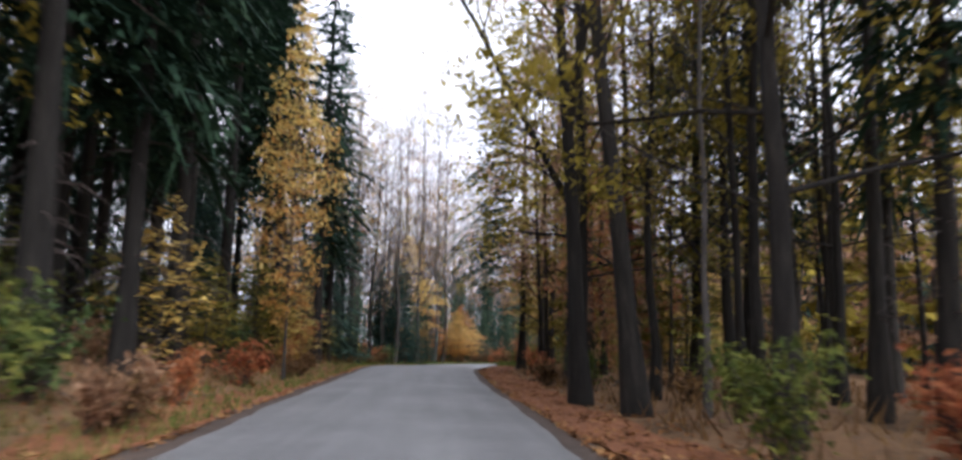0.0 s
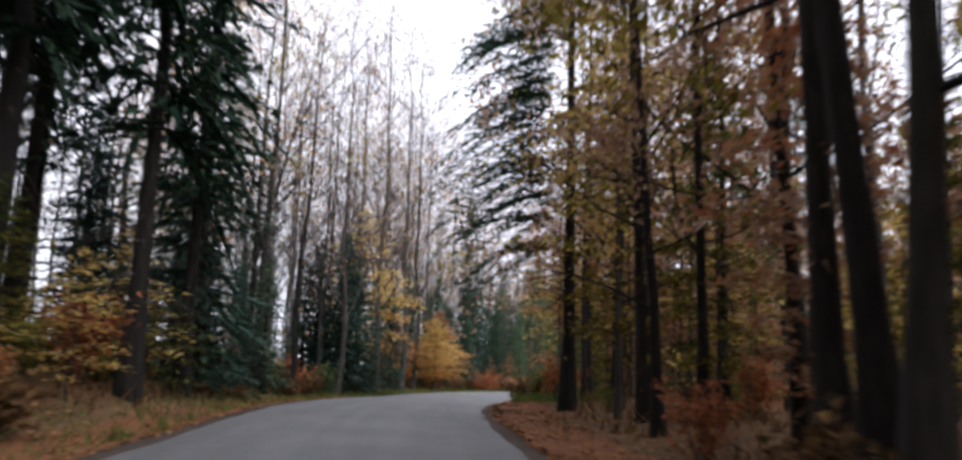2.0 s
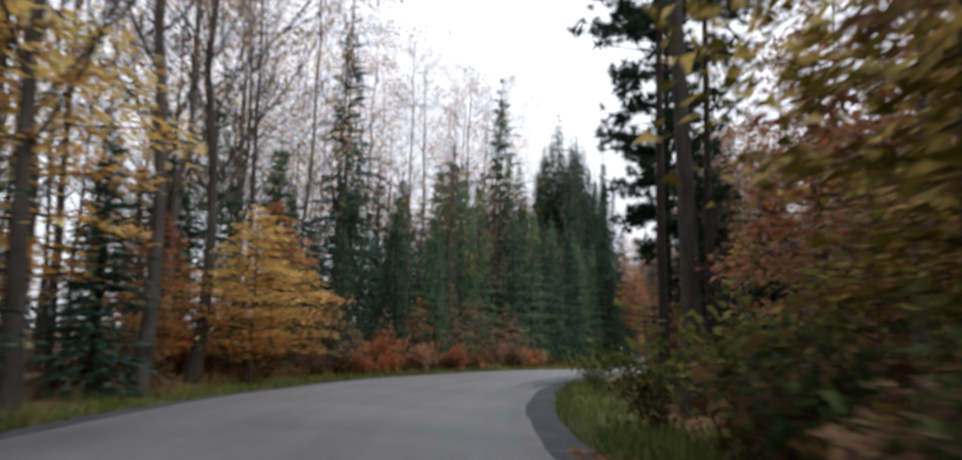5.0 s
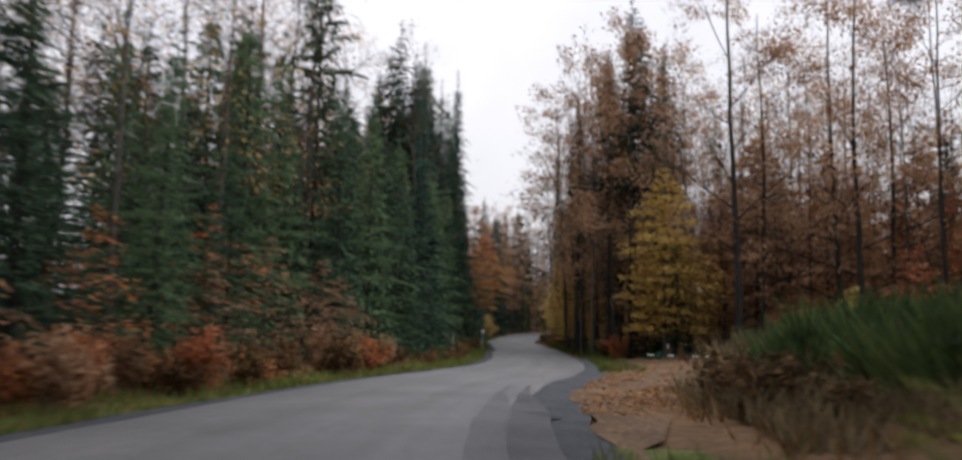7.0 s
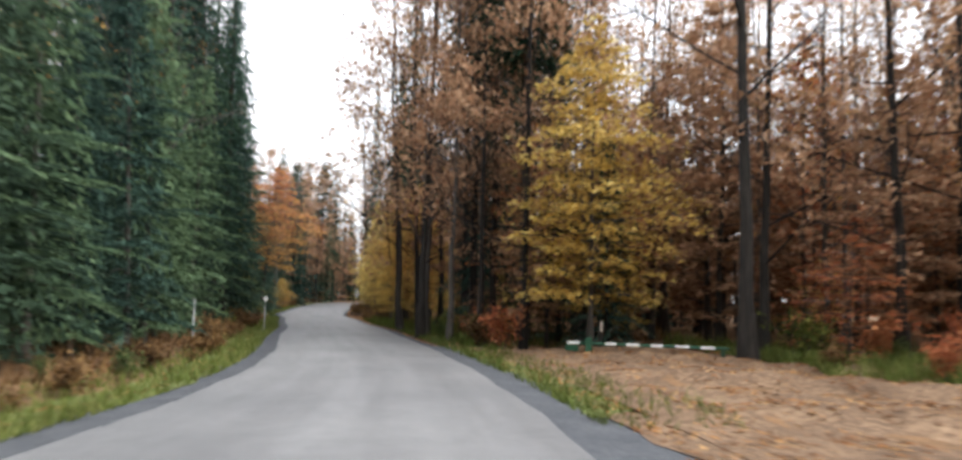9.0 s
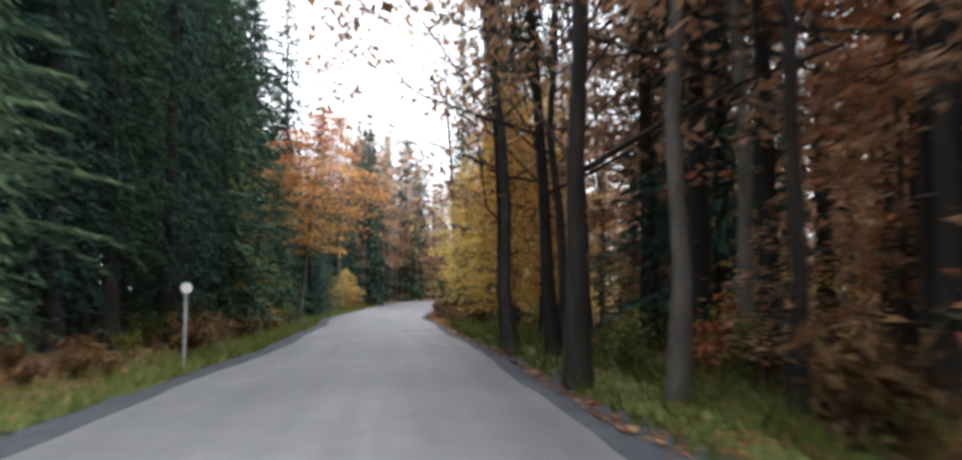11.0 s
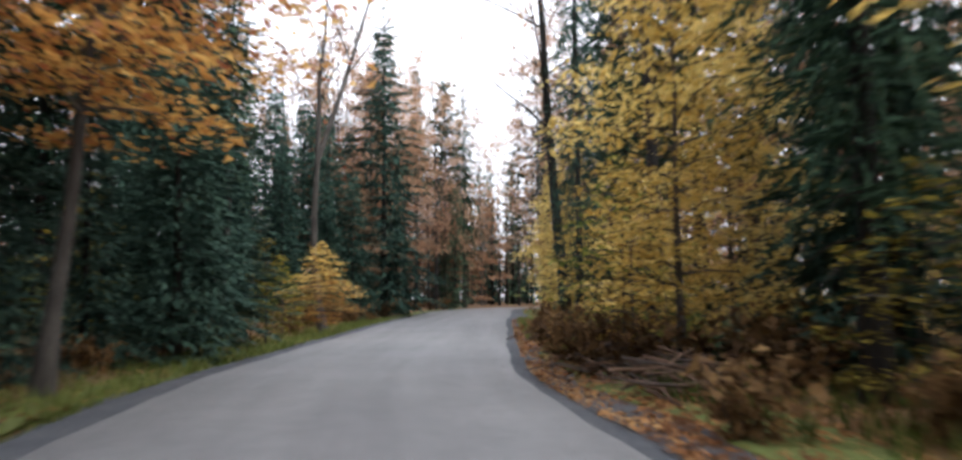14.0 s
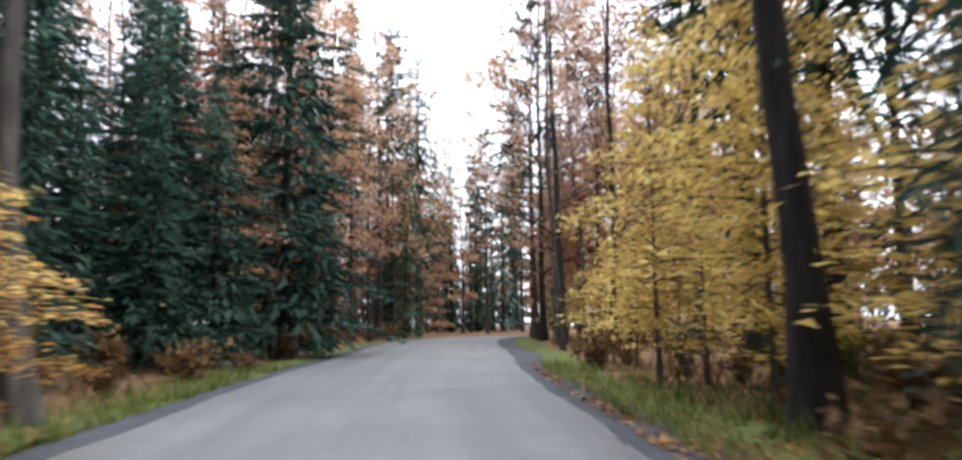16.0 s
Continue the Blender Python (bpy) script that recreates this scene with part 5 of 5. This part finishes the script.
for k, x, y, h in (("spruce_tall", 66.6, 213.0, 23), ("trunk_rust", 69.0, 215.6, 22), ("pine", 71.6, 217.6, 23), ("spruce_tall", 74.6, 219.4, 24), ("trunk_rust", 64.2, 209.6, 22), ("trunk_bare", 68.0, 211.8, 23), ("trunk_rust", 71.8, 199.6, 22), ("trunk_bare", 70.6, 196.8, 21), ("pine", 74.6, 204.2, 22), ("trunk_rust", 68.2, 193.2, 22), ("trunk_bare", 66.2, 190.6, 21), ("trunk_rust", 76.6, 207.4, 21)):
    plant(k, x, y, h)
fill(10, 209, 222, 3.2, 8, [("trunk_rust", 4), ("trunk_bare", 4), ("pine", 1)], 1.6, heights={**TALL, "trunk_rust": (18, 23), "trunk_bare": (18, 24)})
fill_box(34, 76, 122, 224, 262, [("far_rust", 4), ("far_spruce", 5), ("far_bare", 1)], 2.0)
fill_box(30, 64, 98, 206, 240, [("trunk_rust", 5), ("spruce_tall", 3), ("trunk_bare", 2), ("pine", 3)], 1.9)
fill_box(43, 70, 108, 210, 246, [("far_rust", 4), ("far_spruce", 4), ("far_bare", 2)], 1.9)
fill_box(50, 40, 150, 205, 275, [("far_rust", 4), ("far_spruce", 4), ("far_bare", 3)], 2.2)

fill_box(14, 43, 62, 90, 126, [("beech_rust", 3), ("far_spruce", 2)], 1.7, heights={**TALL, "beech_rust": (10, 14), "far_spruce": (10, 14)})
fill_box(14, -24, -11.5, 16, 40, [("spruce", 1)], 1.8, heights={**TALL, "spruce": (6, 10)})
plant("trunk_rust", 31.4, 124.8, 20, make=0, wide=0.95, label="tall beech with a thin rusty brown crown")
plant("birch", 33.4, 127.4, 21, make=1)

fill(9, 204, 240, 3.4, 9, [("beech_rust", 1)], 1.6, heights={**TALL, "beech_rust": (9, 14)})
fill(9, 208, 240, 3.4, 9, [("beech_rust", 1)], 1.6, side=-1, heights={**TALL, "beech_rust": (9, 14)})

far_woods()

# ---- saplings and bushes under and before the trees ----
fill(26, 4, 62, 2.6, 12, [("sapling_orange", 3), ("sapling_gold", 2), ("sapling_lime", 3)], 1.2, heights={**TALL, "sapling_orange": (1.6, 3.0)})
fill(11, 6, 50, 5.5, 14, [("beech_olive", 1)], 1.6, side=-1, heights={**TALL, "beech_olive": (3.5, 7)})
fill(8, -8, 44, 7.0, 16, [("sapling_lime", 3), ("sapling_gold", 1)], 1.2, side=-1)
fill(9, 44, 70, 3.0, 12, [("sapling_lime", 3), ("sapling_orange", 1)], 1.2, side=-1)
fill(24, 130, 178, 2.8, 10, [("sapling_gold", 5), ("sapling_lime", 2)], 1.2, side=-1)
fill(30, 180, 226, 2.6, 9, [("sapling_gold", 6), ("sapling_lime", 1)], 1.2, side=-1)
fill(6, 84, 106, 2.4, 5, [("sapling_orange", 3), ("sapling_gold", 1)], 1.2)
fill(7, 138, 180, 3, 6, [("sapling_lime", 2), ("sapling_gold", 1)], 1.2)
fill(20, 100, 130, 10, 20, [("sapling_orange", 4), ("sapling_gold", 2)], 1.2, side=-1)
fill(46, -8, 64, 1.4, 6, [("shrub_brown", 4), ("shrub_green", 3), ("shrub_yellow", 2), ("shrub_orange", 3)], 0.8)
fill(26, 58, 88, 1.6, 6, [("shrub_orange", 4), ("shrub_brown", 4), ("shrub_yellow", 1)], 0.8)
fill(46, 84, 108, 1.3, 3.4, [("shrub_orange", 6), ("shrub_brown", 2)], 0.6, heights={**TALL, "shrub_orange": (0.6, 1.25)})
fill(36, 122, 185, 1.7, 5, [("shrub_brown", 4), ("shrub_green", 2)], 0.8, heights={**TALL, "shrub_green": (0.5, 1.0)})
fill(24, 184, 225, 1.2, 5, [("shrub_orange", 1), ("shrub_brown", 4)], 0.8, heights={**TALL, "shrub_orange": (0.5, 1.0)})
fill(40, -8, 80, 2.2, 9, [("shrub_brown", 4), ("shrub_green", 3), ("shrub_orange", 1)], 0.8, side=-1)
fill(6, 78, 86, 3.0, 8, [("shrub_green", 3), ("shrub_brown", 3)], 0.8, side=-1)
fill(9, 88, 98, 3.4, 7, [("shrub_brown", 3)], 0.8, side=-1)
fill(22, 160, 184, 1.0, 4.5, [("shrub_brown", 5)], 0.7, side=-1, heights={**TALL, "shrub_brown": (0.6, 1.1)})
fill(34, 126, 200, 1.8, 7, [("shrub_brown", 3), ("shrub_green", 6)], 0.8, side=-1, heights={**TALL, "shrub_green": (0.5, 1.1)})
fill(20, 104, 126, 9, 14, [("shrub_brown", 3), ("shrub_orange", 2), ("shrub_green", 3)], 0.8, side=-1)

# ---- small things beside the road ----


def barrier(a, b, height, pivot=0.14):
    """A forest barrier: a white and green pole on a green post, resting in a fork at its far end."""
    base = new("forest_barrier")
    along_xy = Vector((b[0] - a[0], b[1] - a[1], 0))
    length, turn = along_xy.length, math.atan2(along_xy.y, along_xy.x)
    z = min(ground_at(*a), ground_at(*b))
    base.matrix_basis = Matrix.Translation((a[0], a[1], z)) @ Matrix.Rotation(turn, 4, "Z")
    pole = part("pole", *tube([(0.01, 0, height), (length - 0.01, 0, height)], [0.036, 0.036], 10), GALVANISED, base, "long straight steel pole", smooth=True)
    marks = (0.0, 0.08, 0.245, 0.315, 0.378, 0.46, 0.53, 0.605, 0.68, 0.765, 0.83, 0.915, 1.0)
    for i, (u0, u1) in enumerate(zip(marks, marks[1:])):
        mat = GREEN_PAINT if i % 2 else WHITE_PAINT
        part("pole_section", *tube([(length * u0, 0, height), (length * u1, 0, height)], [0.042, 0.042], 10), mat, pole, "green painted pole section" if i % 2 else "white painted pole section")
    part("post", *box(length * pivot - 0.09, length * pivot + 0.09, -0.16, -0.06, -0.2, height + 0.18, 0.012), GREEN_PAINT, base, "dark green steel post")
    part("post", *box(length * pivot - 0.09, length * pivot + 0.09, 0.06, 0.16, -0.2, height + 0.18, 0.012), GREEN_PAINT, base)
    part("counterweight", *box(-0.06, 0.34, -0.05, 0.05, height - 0.24, height - 0.06, 0.015), GREEN_PAINT, base)
    part("rest_post", *box(length - 0.22, length - 0.12, -0.05, 0.05, -0.2, height - 0.05, 0.01), GREEN_PAINT, base)
    return tagged(base, "white and green forest barrier pole on green posts", "barrier")


barrier((30.2, 114.7), (33.0, 110.9), 0.4)


def notice_board(x, y, tall, turn):
    """A small pale board nailed to a wooden stake."""
    base = new("notice_board")
    base.matrix_basis = pose(x, y, ground_at(x, y) - 0.05, 0, 0, turn)
    part("stake", *tube([(0, 0, 0), (0.01, 0, tall * 0.6), (0, 0, tall)], [0.03, 0.028, 0.026], 7), BARK_GREY, base, smooth=True)
    board = part("board", *box(-0.1, 0.1, -0.05, -0.032, tall - 0.34, tall - 0.04, 0.004), PALE_WOOD, base, "pale weathered board")
    for z in (tall - 0.09, tall - 0.29):
        part("nail", *tube([(0, -0.051, z), (0, -0.056, z)], [0.008, 0.008], 6), GALVANISED, board)
    return tagged(base, "small pale board on a thin wooden stake", "notice board")


notice_board(31.4, 114.5, 0.95, 30)


def marker_post(x, y, tall, plate=True):
    """A thin steel post, with or without a small round white plate."""
    base = new("marker_post")
    base.location = (x, y, ground_at(x, y) - 0.05)
    part("post", *tube([(0, 0, 0), (0, 0, tall)], [0.022, 0.022], 8), GALVANISED, base, smooth=True)
    if not plate:
        part("cap", *tube([(0, 0, tall), (0, 0, tall + 0.02)], [0.026, 0.018], 8), GALVANISED, base)
        return tagged(base, "thin bare steel post in the undergrowth", "post")
    ring = [(0.0, -0.03, tall), (0.0, -0.05, tall)]
    part("plate", *tube(ring, [0.1, 0.1], 16), WHITE_PAINT, base, "round white plate")
    return tagged(base, "thin steel post with a round white plate", "post")


marker_post(*on_road(137.5, 3.3), 1.55)
marker_post(*on_road(124.4, 4.6), 1.5, plate=False)


def fallen_branch(x, y, length, turn, radius=0.05):
    rng = np.random.default_rng(int(abs(x) * 10 + y))
    c, s = math.cos(turn), math.sin(turn)
    n = 7
    pts = [(x + c * length * q + rng.normal(0, 0.05), y + s * length * q + rng.normal(0, 0.05)) for q in np.linspace(0, 1, n)]
    pts = [(a, b, ground_at(a, b) + radius * 0.7) for a, b in pts]
    ob = part("fallen_branch", *tube(pts, np.linspace(radius, radius * 0.3, n), 6), BARK_GREY, smooth=True)
    return tagged(ob, "fallen grey branch lying on the forest floor", "branch")


for args in ((57.6, 174.2, 3.2, 0.4, 0.06), (59.6, 177.6, 2.4, 0.9, 0.05), (4.2, 27.5, 2.6, 1.2, 0.05), (47.6, 157.4, 2.4, 1.3, 0.05), (-8.2, 13.0, 2.2, 0.5, 0.04), (52.0, 164.8, 2.8, 0.8, 0.05)):
    fallen_branch(*args)


def brush_pile(x, y, size, seed):
    """A heap of cut brown branches."""
    rng = np.random.default_rng(seed)
    base = new("brush_pile")
    base.location = (x, y, ground_at(x, y))
    for _ in range(70):
        a, t = rng.uniform(0, 6.28), rng.normal(0, 0.35)
        p = np.array([rng.normal(0, size * 0.4), rng.normal(0, size * 0.4), 0])
        p[2] = max(0.03, size * 0.45 * math.exp(-(p[0] ** 2 + p[1] ** 2) / size**2) * rng.uniform(0.2, 1.0))
        ln = rng.uniform(0.5, 1.5)
        w = np.array([math.cos(a) * ln, math.sin(a) * ln, t * ln * 0.4])
        mid = p + rng.normal(0, 0.06, 3)
        lo, hi = p - w / 2, p + w / 2
        lo[2], hi[2] = max(0.0, lo[2]), max(0.02, hi[2])
        part("branch", *tube([lo, mid, hi], [0.022, 0.017, 0.008], 4), random.choice((BRUSH, BRUSH, TWIG)), base)
    return tagged(base, "heap of cut brown branches beside the road", "brush pile")


for i, (s, d, size) in enumerate(((166.5, -4.6, 1.3), (169.5, -4.7, 1.5), (173.0, -4.9, 1.5), (180.5, -4.4, 1.3), (177.0, -5.4, 1.3))):
    brush_pile(*on_road(s, d), size, 500 + i)


def pothole(x, y, rx, ry, turn, seed):
    rng = np.random.default_rng(seed)
    s, d, w, z = (float(v[0]) for v in near_road(x, y))
    z += 0.03 * (1 - (d / w) ** 2)
    n = 18
    verts = [(x, y, z + 0.012)]
    for ring, h in ((0.75, 0.012), (1.0, 0.024), (1.25, 0.018)):
        for i in range(n):
            t = 2 * math.pi * i / n
            r = ring * rng.uniform(0.85, 1.15)
            a, b = rx * r * math.cos(t), ry * r * math.sin(t)
            verts.append((x + a * math.cos(turn) - b * math.sin(turn), y + a * math.sin(turn) + b * math.cos(turn), z + h))
    faces = [(0, 1 + i, 1 + (i + 1) % n) for i in range(n)]
    for k in range(2):
        faces += [(1 + k * n + i, 1 + (k + 1) * n + i, 1 + (k + 1) * n + (i + 1) % n, 1 + k * n + (i + 1) % n) for i in range(n)]
    return tagged(part("pothole", verts, faces, GRAVEL), "dark broken pothole in the asphalt", "pothole")


pothole(9.7, 87.9, 0.16, 0.3, 0.6, 3)


def carpet(name, count, s0, s1, near, far, side, mat, size, label, category, upright=False, seed=0, power=1.6):
    """Grass blades or fallen leaves, too many to count, from near to far metres beyond the road's edge."""
    rng = np.random.default_rng(seed)
    s = rng.uniform(s0, s1, count)
    out = near + (far - near) * rng.uniform(0, 1, count) ** power
    d = side * (np.interp(s, ALONG, LINE_W) + out)
    x = np.interp(s, ALONG, LINE[:, 0]) + d * np.interp(s, ALONG, LEFT[:, 0])
    y = np.interp(s, ALONG, LINE[:, 1]) + d * np.interp(s, ALONG, LEFT[:, 1])
    clump = np.sin(x * 2.1 + 0.7) * np.sin(y * 1.7 + x * 0.5) + 0.5 * np.sin(x * 5.3 - y * 4.1)
    keep = clump > rng.uniform(-1.5, 0.7, count)
    x, y = x[keep], y[keep]
    _, dd, w, _ = near_road(x, y)
    keep = np.abs(dd) > w + near * 0.9
    x, y = x[keep], y[keep]
    z = ground_height(x, y) + 0.03
    n = len(x)
    if upright:
        turn, ln = rng.uniform(0, 6.28, n), size * rng.uniform(0.5, 1.5, n)
        bend = rng.normal(0, 0.45, (n, 2))
        p = np.column_stack([x, y, z])
        wv = np.column_stack([np.cos(turn), np.sin(turn), 0 * turn]) * (size * 0.07)
        tip = p + np.column_stack([bend[:, 0] * ln, bend[:, 1] * ln, ln])
        verts, faces = np.stack([p - wv, p + wv, tip], 1).reshape(-1, 3), np.arange(3 * n).reshape(-1, 3)
    else:
        verts, faces = leaves(rng, np.column_stack([x, y, z + 0.012]), size, 0.22, 1.3, simple=True)
    return tagged(part(name, verts, faces, mat), label, category, kind="stuff")


carpet("grass", 26000, 60, 200, 0.5, 2.2, 1, GRASS, 0.2, "green grass along the verge", "grass", True, 1)
carpet("grass", 8000, 50, 68, 0.9, 4.2, -1, GRASS, 0.26, "green grass on the inner bank of the bend", "grass", True, 16, 1.2)
carpet("grass", 4500, 62, 87, 0.6, 2.4, -1, GRASS, 0.2, "green grass along the verge", "grass", True, 2)
carpet("grass", 7000, 110, 161, 0.6, 2.4, -1, GRASS, 0.2, "green grass along the verge", "grass", True, 15)
carpet("grass", 5500, -6, 62, 0.6, 2.6, 1, GRASS, 0.2, "thin grass along the verge", "grass", True, 3)
carpet("grass", 2600, 180, 200, 0.6, 2.4, -1, GRASS, 0.2, "green grass along the verge", "grass", True, 17)
carpet("fallen_leaves", 14000, 157, 186, 0.25, 3.4, -1, LITTER, 0.08, "copper brown fallen leaves along the bend", "leaves", False, 18, 1.0)
carpet("dry_grass", 7000, 88, 98, 3.0, 6.5, -1, STRAW, 0.42, "pale dry grass beside the bend", "grass", True, 12, 1.0)
carpet("grass", 20000, 96, 128, 8.8, 14, -1, GRASS, 0.34, "tall grass beyond the forest track", "grass", True, 4)
carpet("fallen_leaves", 14000, -6, 66, 0.3, 3.2, -1, LITTER, 0.1, "red and orange fallen leaves", "leaves", False, 5)
carpet("fallen_leaves", 9000, -6, 66, 0.3, 3.5, 1, LITTER, 0.1, "brown fallen leaves", "leaves", False, 6)
carpet("fallen_leaves", 40000, 92, 130, 0.9, 10.5, -1, LITTER, 0.075, "pale orange fallen leaves", "leaves", False, 7, 1.0)
carpet("fallen_leaves", 9000, 66, 190, 0.8, 4.0, 1, LITTER, 0.1, "brown fallen leaves", "leaves", False, 8)
carpet("fallen_leaves", 9000, 128, 200, 0.3, 4.0, -1, LITTER, 0.1, "orange fallen leaves", "leaves", False, 9)
carpet("undergrowth", 16000, -8, 215, 2.0, 14, 1, BRACKEN, 0.4, "withered grass and bracken under the trees", "undergrowth", True, 10, 1.2)
carpet("undergrowth", 8000, -8, 96, 2.4, 16, -1, BRACKEN, 0.4, "withered grass and bracken under the trees", "undergrowth", True, 11, 1.2)
carpet("undergrowth", 7000, 128, 215, 2.4, 16, -1, BRACKEN, 0.4, "withered grass and bracken under the trees", "undergrowth", True, 13, 1.2)
carpet("ferns", 12000, 128, 190, 1.6, 6, -1, GRASS, 0.3, "low green ferns and brambles under the beeches", "ferns", True, 14, 1.2)
